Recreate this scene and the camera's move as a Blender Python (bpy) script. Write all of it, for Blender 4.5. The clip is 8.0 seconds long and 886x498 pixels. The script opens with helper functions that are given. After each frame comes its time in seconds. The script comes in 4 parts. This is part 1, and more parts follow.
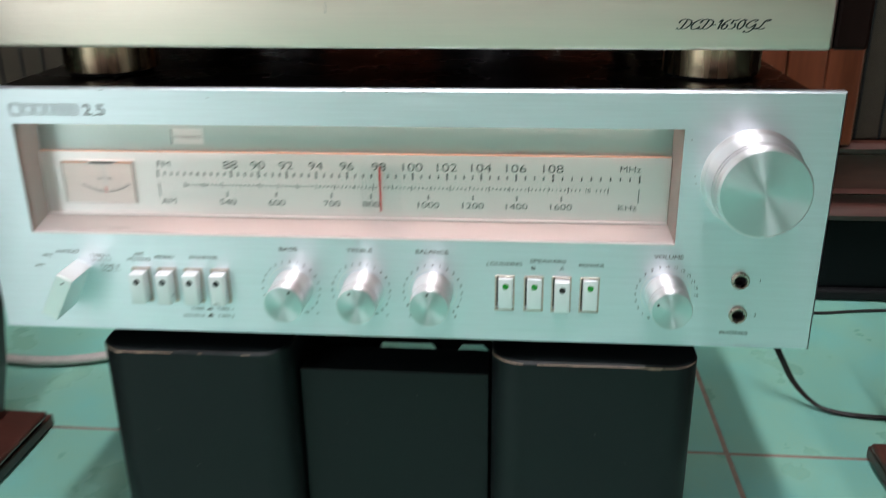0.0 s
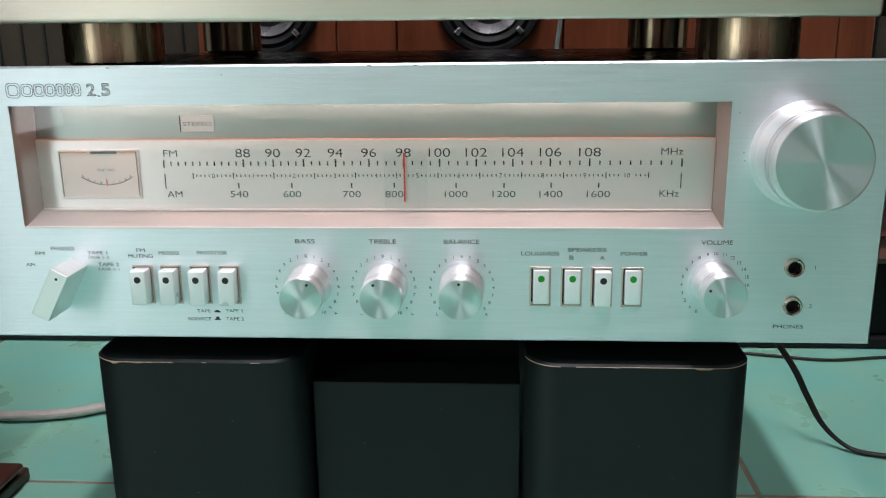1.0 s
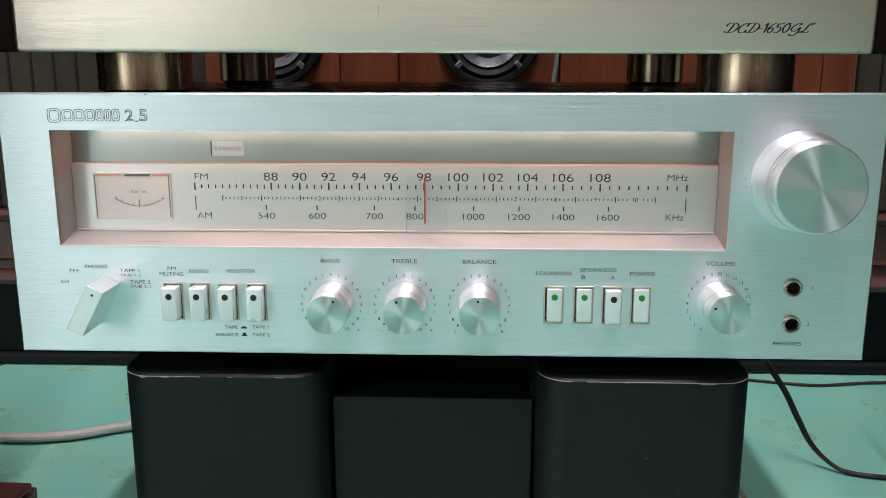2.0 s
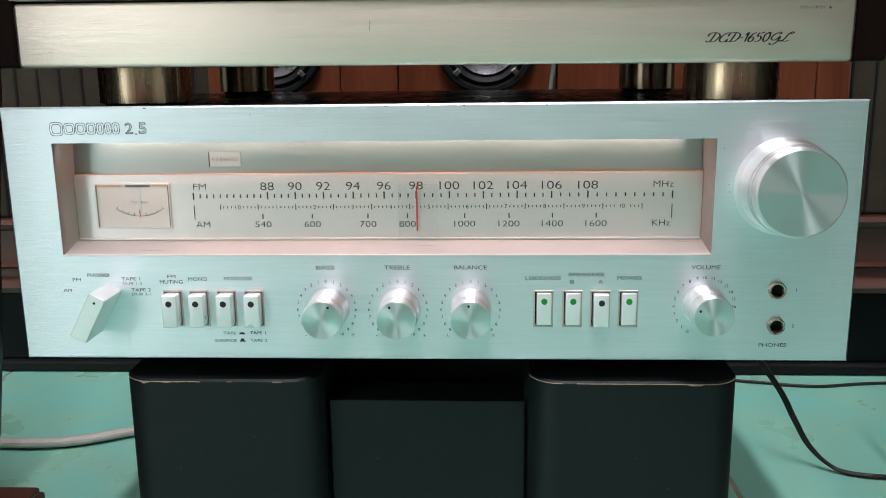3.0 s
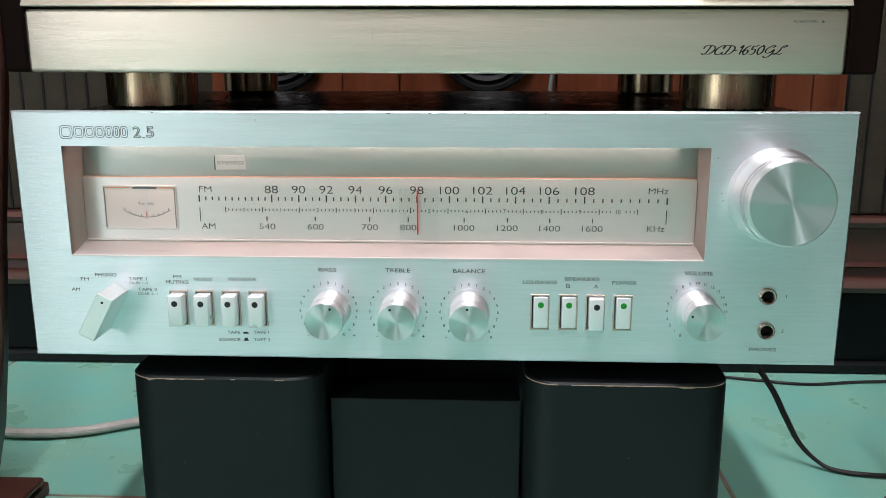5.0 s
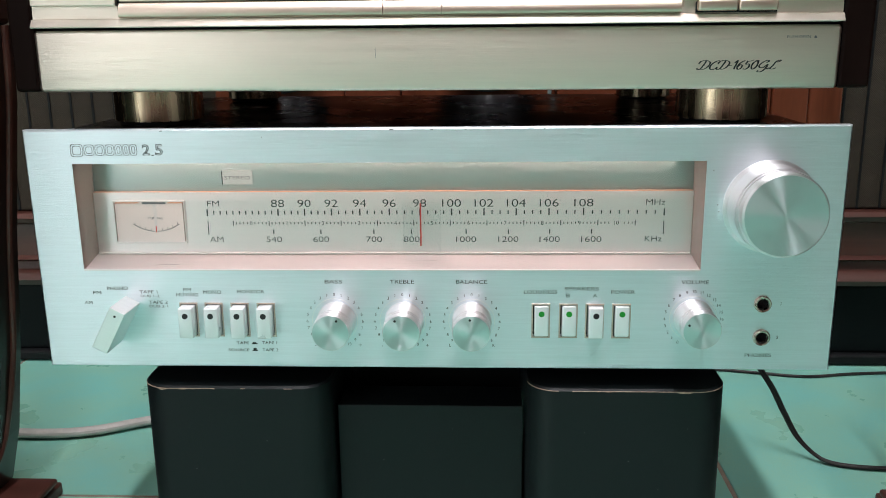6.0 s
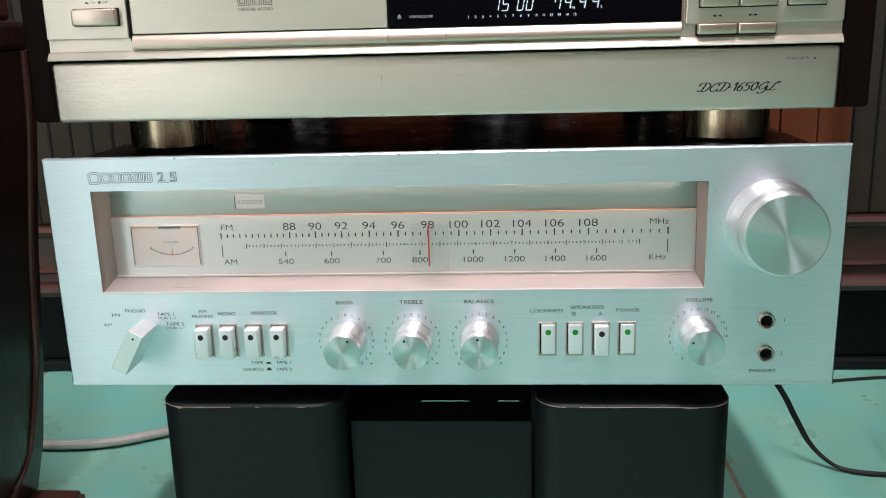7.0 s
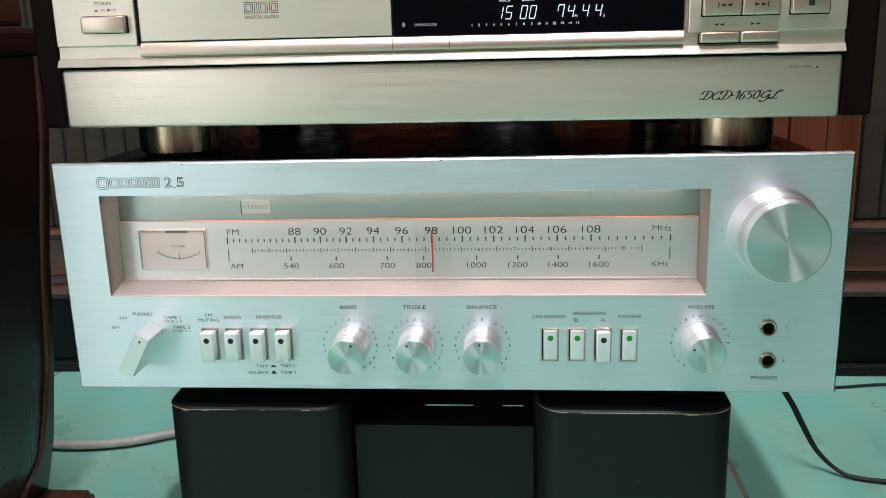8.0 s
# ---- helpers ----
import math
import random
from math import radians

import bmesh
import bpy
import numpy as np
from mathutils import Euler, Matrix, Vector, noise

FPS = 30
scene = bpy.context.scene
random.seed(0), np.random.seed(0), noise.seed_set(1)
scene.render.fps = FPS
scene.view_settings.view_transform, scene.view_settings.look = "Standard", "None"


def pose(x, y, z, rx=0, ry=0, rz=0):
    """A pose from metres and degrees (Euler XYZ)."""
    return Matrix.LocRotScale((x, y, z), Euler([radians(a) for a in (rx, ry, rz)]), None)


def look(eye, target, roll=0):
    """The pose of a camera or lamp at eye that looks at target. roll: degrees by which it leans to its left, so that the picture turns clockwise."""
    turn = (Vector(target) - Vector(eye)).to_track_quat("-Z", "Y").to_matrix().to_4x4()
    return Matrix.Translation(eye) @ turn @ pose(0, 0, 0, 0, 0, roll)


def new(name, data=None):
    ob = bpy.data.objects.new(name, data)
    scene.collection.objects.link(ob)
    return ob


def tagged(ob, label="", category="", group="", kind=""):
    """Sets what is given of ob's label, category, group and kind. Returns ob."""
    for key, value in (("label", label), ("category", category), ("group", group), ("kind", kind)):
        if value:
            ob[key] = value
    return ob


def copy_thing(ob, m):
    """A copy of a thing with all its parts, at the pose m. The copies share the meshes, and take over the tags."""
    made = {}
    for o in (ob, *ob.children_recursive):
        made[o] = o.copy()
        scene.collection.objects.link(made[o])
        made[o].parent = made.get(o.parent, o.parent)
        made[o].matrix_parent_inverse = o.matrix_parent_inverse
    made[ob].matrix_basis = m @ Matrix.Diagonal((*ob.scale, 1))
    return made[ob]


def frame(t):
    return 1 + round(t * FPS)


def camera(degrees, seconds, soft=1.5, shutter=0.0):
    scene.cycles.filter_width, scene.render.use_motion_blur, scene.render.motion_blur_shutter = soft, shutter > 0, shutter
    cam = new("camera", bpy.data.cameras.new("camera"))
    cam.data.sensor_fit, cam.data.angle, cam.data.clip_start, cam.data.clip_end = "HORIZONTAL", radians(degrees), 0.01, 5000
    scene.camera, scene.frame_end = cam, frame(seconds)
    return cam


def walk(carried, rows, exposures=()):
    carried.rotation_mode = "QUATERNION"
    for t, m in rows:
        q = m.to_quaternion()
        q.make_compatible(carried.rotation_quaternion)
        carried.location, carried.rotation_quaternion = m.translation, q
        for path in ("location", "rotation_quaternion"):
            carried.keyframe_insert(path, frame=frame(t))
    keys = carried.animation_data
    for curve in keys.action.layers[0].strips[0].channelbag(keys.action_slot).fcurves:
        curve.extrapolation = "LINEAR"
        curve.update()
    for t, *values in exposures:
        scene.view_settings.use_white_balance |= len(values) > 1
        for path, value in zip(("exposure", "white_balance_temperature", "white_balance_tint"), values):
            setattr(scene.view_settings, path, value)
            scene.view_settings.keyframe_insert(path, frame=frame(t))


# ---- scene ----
cam = camera(54.0, 8.0, 0.8, 0.5)
PATH = [
    (0, (0.07, -0.432, 0.428), (-0.101, 1.426, -0.291), -0.7),
    (0.2, (0.065, -0.411, 0.425), (-0.058, 1.462, -0.265), -0.6),
    (0.5, (0.063, -0.408, 0.386), (-0.086, 1.49, -0.226), -0.6),
    (0.7, (0.052, -0.414, 0.368), (-0.077, 1.504, -0.181), -0.4),
    (1, (0.041, -0.418, 0.365), (-0.079, 1.513, -0.142), -0.7),
    (1.5, (0.025, -0.434, 0.361), (-0.072, 1.513, -0.083), -0.1),
    (1.7, (0.022, -0.438, 0.364), (-0.06, 1.512, -0.076), 0.1),
    (2.8, (0.03, -0.453, 0.365), (-0.055, 1.501, -0.054), -0.6),
    (3, (0.032, -0.454, 0.368), (-0.064, 1.498, -0.057), -0.7),
    (3.5, (0.029, -0.458, 0.374), (-0.071, 1.493, -0.056), -0.4),
    (4, (0.032, -0.459, 0.374), (-0.072, 1.49, -0.064), 0.1),
    (4.5, (0.032, -0.461, 0.378), (-0.071, 1.486, -0.07), 0.1),
    (4.7, (0.032, -0.462, 0.378), (-0.064, 1.485, -0.071), 0.0),
    (5.8, (0.032, -0.47, 0.39), (-0.063, 1.472, -0.076), -0.4),
    (6, (0.032, -0.472, 0.396), (-0.065, 1.466, -0.088), -0.7),
    (6.5, (0.034, -0.475, 0.404), (-0.081, 1.46, -0.09), -1.2),
    (7, (0.039, -0.479, 0.411), (-0.101, 1.456, -0.076), -1.7),
    (7.5, (0.04, -0.483, 0.414), (-0.114, 1.451, -0.071), -1.8),
    (8, (0.045, -0.482, 0.414), (-0.125, 1.452, -0.068), -1.6),
]
walk(cam, [(t, look(eye, target, roll)) for t, eye, target, roll in PATH], exposures=((0.0, -0.08), (0.5, -0.20), (1.0, -0.14), (1.7, -0.10), (2.8, -0.03), (5.0, -0.02), (8.0, -0.10)))

# ---- world, lights, exposure ----
scene.view_settings.exposure = 0.0
world = bpy.data.worlds.new("sky")
scene.world = world
world.use_nodes = True
wn = world.node_tree
sky = wn.nodes.new("ShaderNodeTexSky")
sky.sky_type, sky.sun_disc = "NISHITA", False
sky.sun_elevation, sky.sun_rotation = radians(40), radians(120)
wn.links.new(sky.outputs[0], wn.nodes["Background"].inputs[0])
wn.nodes["Background"].inputs[1].default_value = 0.1


def area(name, m, sx, sy, watts, color):
    """A rectangular area lamp."""
    d = bpy.data.lights.new(name, "AREA")
    d.shape, d.size, d.size_y, d.energy, d.color = "RECTANGLE", sx, sy, watts, color
    ob = new(name, d)
    ob.matrix_world = m
    return ob


# the three ceiling tubes over the stack, and an added fill light from the west
LAMPS = [(0.02, 40), (-0.53, 9), (0.42, 10)]
for lx, watts in LAMPS:
    area("tube_light", look((lx, -0.50, 2.58), (lx, -0.50, 0)), 0.05, 1.25, watts, (0.98, 0.94, 0.995))
area("west_fill_light", look((-1.37, -1.85, 1.05), (0, -1.80, 1.0)), 1.05, 2.0, 22, (0.97, 1.0, 1.0))


# ---- materials ----
def mat(name, color, rough=0.5, metal=0.0, vary=0.15, scale=30.0, stretch=(1, 1, 1), bump=0.0, bscale=200.0,
        rvary=0.1, tangent=None, aniso=0.0, coat=0.0, dark=None, emit=None, power=0.0, spec=0.5):
    """A surface with grain and wear at two scales, in object coordinates."""
    m = bpy.data.materials.new(name)
    m.use_nodes = True
    nt = m.node_tree
    n, l = nt.nodes, nt.links
    b = n["Principled BSDF"]
    tc = n.new("ShaderNodeTexCoord")
    mp = n.new("ShaderNodeMapping")
    mp.inputs["Scale"].default_value = stretch
    l.new(tc.outputs["Object"], mp.inputs[0])
    a = n.new("ShaderNodeTexNoise")
    a.inputs["Scale"].default_value, a.inputs["Detail"].default_value = scale, 6
    f = n.new("ShaderNodeTexNoise")
    f.inputs["Scale"].default_value, f.inputs["Detail"].default_value = bscale, 3
    l.new(mp.outputs[0], a.inputs[0]), l.new(mp.outputs[0], f.inputs[0])
    mix = n.new("ShaderNodeMix")
    mix.data_type = "RGBA"
    low = dark or tuple(c * (1 - vary) for c in color)
    mix.inputs[6].default_value, mix.inputs[7].default_value = (*low, 1), (*color, 1)
    ad = n.new("ShaderNodeMath")
    ad.operation = "MULTIPLY_ADD"
    ad.inputs[1].default_value = 0.4
    l.new(f.outputs[0], ad.inputs[0]), l.new(a.outputs[0], ad.inputs[2])
    rm = n.new("ShaderNodeMapRange")
    rm.inputs[1].default_value, rm.inputs[2].default_value = 0.45, 0.95
    l.new(ad.outputs[0], rm.inputs[0]), l.new(rm.outputs[0], mix.inputs[0])
    l.new(mix.outputs[2], b.inputs["Base Color"])
    rr = n.new("ShaderNodeMapRange")
    rr.inputs[1].default_value, rr.inputs[2].default_value = 0.3, 0.7
    rr.inputs[3].default_value, rr.inputs[4].default_value = max(0.02, rough - rvary), rough + rvary
    l.new(a.outputs[0], rr.inputs[0]), l.new(rr.outputs[0], b.inputs["Roughness"])
    b.inputs["Metallic"].default_value = metal
    b.inputs["Specular IOR Level"].default_value = spec
    if bump:
        bp = n.new("ShaderNodeBump")
        bp.inputs["Strength"].default_value, bp.inputs["Distance"].default_value = bump, 0.0006
        l.new(f.outputs[0], bp.inputs["Height"]), l.new(bp.outputs[0], b.inputs["Normal"])
    if aniso:
        b.inputs["Anisotropic"].default_value = aniso
        if tangent == "radial":
            t = n.new("ShaderNodeTangent")
            t.direction_type, t.axis = "RADIAL", "Y"
            b.inputs["Anisotropic Rotation"].default_value = 0.25
            l.new(t.outputs[0], b.inputs["Tangent"])
        else:
            t = n.new("ShaderNodeCombineXYZ")
            for k in range(3):
                t.inputs[k].default_value = tangent[k]
            l.new(t.outputs[0], b.inputs["Tangent"])
    if coat:
        b.inputs["Coat Weight"].default_value, b.inputs["Coat Roughness"].default_value = coat, 0.08
    if emit:
        b.inputs["Emission Color"].default_value, b.inputs["Emission Strength"].default_value = (*emit, 1), power
    return m


def glass(name, rough=0.0, ior=1.45):
    """Clear thin glass: mostly see-through, with a sharp reflection."""
    m = bpy.data.materials.new(name)
    m.use_nodes = True
    n, l = m.node_tree.nodes, m.node_tree.links
    tr, gl, mx, fr = (n.new(k) for k in ("ShaderNodeBsdfTransparent", "ShaderNodeBsdfGlossy", "ShaderNodeMixShader", "ShaderNodeFresnel"))
    tr.inputs[0].default_value = (0.985, 0.99, 0.99, 1)
    gl.inputs["Roughness"].default_value = 0.03 + rough
    fr.inputs[0].default_value = ior
    l.new(fr.outputs[0], mx.inputs[0]), l.new(tr.outputs[0], mx.inputs[1]), l.new(gl.outputs[0], mx.inputs[2])
    l.new(mx.outputs[0], n["Material Output"].inputs[0])
    return m


BRUSH = (2.5, 30, 190)
FINE = (4, 30, 150)
M_FACE = mat("brushed_aluminium", (0.80, 0.86, 0.91), 0.40, 1, 0.08, 5, FINE, 0.24, 26, 0.07, (0, 0, 1), 0.70)
M_LEVER = mat("satin_aluminium", (0.88, 0.90, 0.90), 0.5, 1, 0.06, 12, BRUSH, 0.05, 30, 0.05)
M_TURNED = mat("turned_aluminium_side", (0.86, 0.85, 0.87), 0.50, 1, 0.06, 12, (30, 200, 30), 0.05, 20, 0.04, (0, 1, 0), 0.86)
M_SPUN = mat("spun_aluminium", (0.62, 0.68, 0.69), 0.37, 1, 0.05, 20, (1, 1, 1), 0.0, 200, 0.03, "radial", 0.97)
M_DIAL = mat("silver_dial", (0.95, 0.87, 0.87), 0.36, 0.82, 0.06, 5, FINE, 0.12, 26, 0.08, (0, 0, 1), 0.7)
M_SIDE = mat("dial_side_wall", (0.30, 0.225, 0.20), 0.35, 0.3, 0.15, 12, BRUSH, 0.05, 40, 0.08)
M_SILL = mat("dial_sill_silver", (0.68, 0.60, 0.58), 0.35, 0.5, 0.10, 12, BRUSH, 0.05, 40, 0.08)
M_REVEAL = mat("dial_surround_silver", (0.84, 0.80, 0.79), 0.4, 0.5, 0.08, 12, BRUSH, 0.05, 40, 0.08)
M_STEREO = mat("unlit_lamp_window", (0.58, 0.61, 0.60), 0.35, 0.5, 0.08, 60)
M_DIALBACK = mat("dull_dial_back", (0.46, 0.52, 0.51), 0.34, 1, 0.08, 8, BRUSH, 0.10, 30, 0.06, (0, 0, 1), 0.6)
M_METER = mat("meter_card", (0.90, 0.82, 0.79), 0.6, 0, 0.06, 20)
M_INK = mat("black_print", (0.015, 0.02, 0.02), 0.55, 0, 0.2, 300)
M_INK_GREY = mat("grey_print", (0.16, 0.17, 0.18), 0.55, 0, 0.2, 300)
M_WHITE_INK = mat("white_print", (0.55, 0.57, 0.6), 0.5, 0, 0.1, 300)
M_NEEDLE = mat("red_pointer", (0.75, 0.05, 0.04), 0.4, 0, 0.1, 100)
M_EDGE = mat("orange_lit_edge", (0.9, 0.45, 0.28), 0.4, 0, 0.15, 40, emit=(1.0, 0.35, 0.18), power=0.03)
M_BUTTON = mat("silver_plastic_button", (0.80, 0.83, 0.84), 0.35, 0.25, 0.05, 60, bump=0.03)
M_SLOT = mat("brass_slot_frame", (0.58, 0.48, 0.41), 0.4, 0.4, 0.2, 120)
M_GREEN = mat("green_indicator", (0.006, 0.27, 0.02), 0.4, 0, 0.15, 300)
M_BLACKHOLE = mat("dark_hole", (0.012, 0.012, 0.013), 0.6, 0, 0.2, 200)
M_NICKEL = mat("worn_nickel", (0.55, 0.47, 0.40), 0.3, 1, 0.25, 300)
M_CASE = mat("black_lacquered_case", (0.012, 0.008, 0.008), 0.28, 0, 0.4, 20, (1, 1, 1), 0.06, 300, 0.08, spec=0.28)
M_GOLD = mat("champagne_aluminium", (0.80, 0.70, 0.61), 0.44, 1, 0.05, 5, FINE, 0.18, 26, 0.045, (0, 0, 1), 0.66)
M_GOLDBAR = mat("champagne_polished", (0.72, 0.60, 0.50), 0.38, 1, 0.06, 10, BRUSH, 0.04, 40, 0.05)
M_ROSEWOOD = mat("dark_rosewood", (0.013, 0.006, 0.005), 0.5, 0, 0.5, 9, (3, 3, 0.4), 0.08, 60, 0.1, spec=0.05)
M_BRASS = mat("brushed_brass_foot", (0.66, 0.54, 0.37), 0.26, 1, 0.5, 14, (12, 12, 1), 0.05, 60, 0.06)
# the foot brass again, darkened for the shade at the back
M_SHADEDFOOT = mat("shaded_brass_foot", (0.30, 0.25, 0.17), 0.2, 1, 0.5, 14, (12, 12, 1), 0.05, 60, 0.06)
M_DISPLAY = mat("black_display_glass", (0.003, 0.003, 0.005), 0.12, 0, 0.2, 40, rvary=0.02, spec=0.08)
M_DIGIT = mat("lit_digit", (0.8, 0.85, 0.95), 0.4, 0, 0.03, 100, emit=(0.80, 0.86, 1.0), power=0.55)
M_VINYL = mat("black_speaker_vinyl", (0.0062, 0.0096, 0.0106), 0.5, 0, 0.3, 25, (1, 1, 1), 0.12, 900, 0.08, spec=0.25)
M_CHIP = mat("bare_chipboard", (0.45, 0.31, 0.23), 0.8, 0, 0.4, 400, bump=0.2)
M_DUST = mat("grey_dust", (0.10, 0.10, 0.10), 0.9, 0, 0.3, 400)
M_RUBBER = mat("black_rubber", (0.008, 0.009, 0.010), 0.6, 0, 0.3, 200, bump=0.05, spec=0.25)
M_TILE = mat("turquoise_floor_tile", (0.22, 0.61, 0.55), 0.30, 0, 0.16, 12, (1, 1, 1), 0.03, 420, 0.05, dark=(0.31, 0.59, 0.43))
M_GROUT = mat("pinkish_grout", (0.42, 0.32, 0.26), 0.85, 0, 0.45, 60, (1, 1, 1), 0.3, 500)
M_WOOD = mat("red_brown_wood", (0.20, 0.052, 0.022), 0.42, 0, 0.5, 7, (5, 5, 0.5), 0.08, 50, 0.1, coat=0.05, spec=0.3)
M_MAHOGANY = mat("dark_mahogany", (0.10, 0.034, 0.024), 0.38, 0, 0.5, 8, (0.5, 5, 5), 0.08, 50, 0.1, coat=0.10)
M_DARKWOOD = mat("near_black_wood", (0.022, 0.012, 0.009), 0.36, 0, 0.5, 8, (4, 4, 0.5), 0.08, 60, 0.1, coat=0.15)
M_BLACKBASE = mat("black_painted_plinth", (0.004, 0.006, 0.007), 0.4, 0, 0.3, 12, (1, 1, 1), 0.05, 200, spec=0.15)
M_CONE = mat("grey_driver_cone", (0.20, 0.19, 0.21), 0.25, 0.8, 0.2, 60)
M_CHROME = mat("dull_chrome", (0.62, 0.62, 0.65), 0.2, 1, 0.15, 90)
M_WHITECABLE = mat("off_white_cable", (0.62, 0.58, 0.54), 0.5, 0, 0.25, 60, bump=0.05)
M_BLACKCABLE = mat("dark_brown_cable", (0.016, 0.010, 0.010), 0.4, 0, 0.3, 60, bump=0.05)
M_GREYCABLE = mat("grey_green_cable", (0.20, 0.25, 0.25), 0.5, 0, 0.2, 60)
M_WALL = mat("painted_plaster", (0.80, 0.77, 0.73), 0.8, 0, 0.08, 3, (1, 1, 1), 0.1, 150)
# unseen south wall, darkened so that the metal faces reflect less light
M_DIMWALL = mat("darkened_rose_plaster", (0.23, 0.14, 0.135), 0.8, 0, 0.12, 3, (1, 1, 1), 0.1, 150)
M_CEIL = mat("white_ceiling", (0.86, 0.85, 0.83), 0.85, 0, 0.06, 3, (1, 1, 1), 0.1, 150)
M_TUBE = mat("lit_tube", (0.9, 0.9, 0.9), 0.4, 0, 0.02, 10, emit=(1, 0.96, 0.97), power=6)
M_GLASS = glass("clear_glass")
M_CLEAR = glass("clear_plastic", 0.05, 1.12)


def cloth():
    """Grey-brown woven grille cloth with darker stripes every 26 mm."""
    m = mat("striped_grille_cloth", (0.062, 0.050, 0.037), 0.9, 0, 0.3, 40, (1, 1, 1), 0.25, 900, spec=0.2)
    n, l = m.node_tree.nodes, m.node_tree.links
    tc = n.new("ShaderNodeTexCoord")
    sep = n.new("ShaderNodeSeparateXYZ")
    l.new(tc.outputs["Object"], sep.inputs[0])
    ws = []
    for axis, k in ((0, 1 / 0.0012), (2, 1 / 0.0012)):
        q = n.new("ShaderNodeMath")
        q.operation = "MULTIPLY"
        q.inputs[1].default_value = k * math.pi
        s_ = n.new("ShaderNodeMath")
        s_.operation = "SINE"
        l.new(sep.outputs[axis], q.inputs[0]), l.new(q.outputs[0], s_.inputs[0])
        ws.append(s_)
    w = n.new("ShaderNodeMath")
    w.operation = "MULTIPLY"
    l.new(ws[0].outputs[0], w.inputs[0]), l.new(ws[1].outputs[0], w.inputs[1])
    bp = n.new("ShaderNodeBump")
    bp.inputs["Strength"].default_value, bp.inputs["Distance"].default_value = 0.5, 0.0005
    l.new(w.outputs[0], bp.inputs["Height"])
    l.new(bp.outputs[0], n["Principled BSDF"].inputs["Normal"])
    return m


M_CLOTH = cloth()


# ---- building helpers ----
def part(name, bm, material, parent=None, label="", smooth=False):
    """Links a bmesh as one mesh object under a thing or a part."""
    bmesh.ops.recalc_face_normals(bm, faces=bm.faces)
    me = bpy.data.meshes.new(name)
    bm.to_mesh(me)
    bm.free()
    me.materials.append(material)
    if smooth:
        me.shade_smooth()
        me.set_sharp_from_angle(angle=radians(32))
    ob = new(name, me)
    ob.parent = parent
    return tagged(ob, label)


def thing(name, label, category, x=0.0, y=0.0, z=0.0, group="", kind=""):
    """An Empty at a thing's base; its parts are built in world places and hung under it."""
    ob = new(name)
    ob.empty_display_size = 0.02
    ob.location = (x, y, z)
    return tagged(ob, label, category, group, kind)


def hang(thing_ob):
    """Lets the parts keep their world places under a thing that is not at the origin."""
    inv = Matrix.Translation(-thing_ob.location)
    for c in thing_ob.children:
        c.matrix_parent_inverse = inv
    return thing_ob


def box(x0, x1, y0, y1, z0, z1, bevel=0.0, seg=2, bm=None):
    """A block, with rounded edges."""
    b = bmesh.new()
    bmesh.ops.create_cube(b, size=1)
    for v in b.verts:
        v.co = ((x0 + x1) / 2 + v.co.x * (x1 - x0), (y0 + y1) / 2 + v.co.y * (y1 - y0), (z0 + z1) / 2 + v.co.z * (z1 - z0))
    if bevel:
        bmesh.ops.bevel(b, geom=b.edges[:], offset=bevel, segments=seg, affect="EDGES", profile=0.5)
    if bm is None:
        return b
    return merge(bm, b)


def merge(bm, b):
    """Adds the bmesh b to bm."""
    me = bpy.data.meshes.new("tmp")
    b.to_mesh(me)
    b.free()
    bm.from_mesh(me)
    bpy.data.meshes.remove(me)
    return bm


def lathe(profile, cx, cz, seg=64, axis="y", cy=0.0, bm=None, caps=True):
    """Turns (along, radius) pairs round an axis through (cx, cz), or through (cx, cy) when the axis is z."""
    b = bm or bmesh.new()
    rings = []
    for a, r in profile:
        ring = []
        for k in range(seg):
            w = 2 * math.pi * k / seg
            u, v = r * math.cos(w), r * math.sin(w)
            ring.append(b.verts.new((cx + u, a, cz + v) if axis == "y" else (cx + u, cy + v, a)))
        rings.append(ring)
    for p, q in zip(rings, rings[1:]):
        for k in range(seg):
            b.faces.new((p[k], p[(k + 1) % seg], q[(k + 1) % seg], q[k]))
    for ring, (a, r) in ((rings[0], profile[0]), (rings[-1], profile[-1])):
        if caps and r > 1e-6:
            b.faces.new(ring)
    return b


def disc(cx, cz, y, r, thick=0.0002, seg=24, bm=None):
    """A thin round plate that faces the room."""
    return lathe([(y + thick, r), (y, r)], cx, cz, seg, bm=bm)


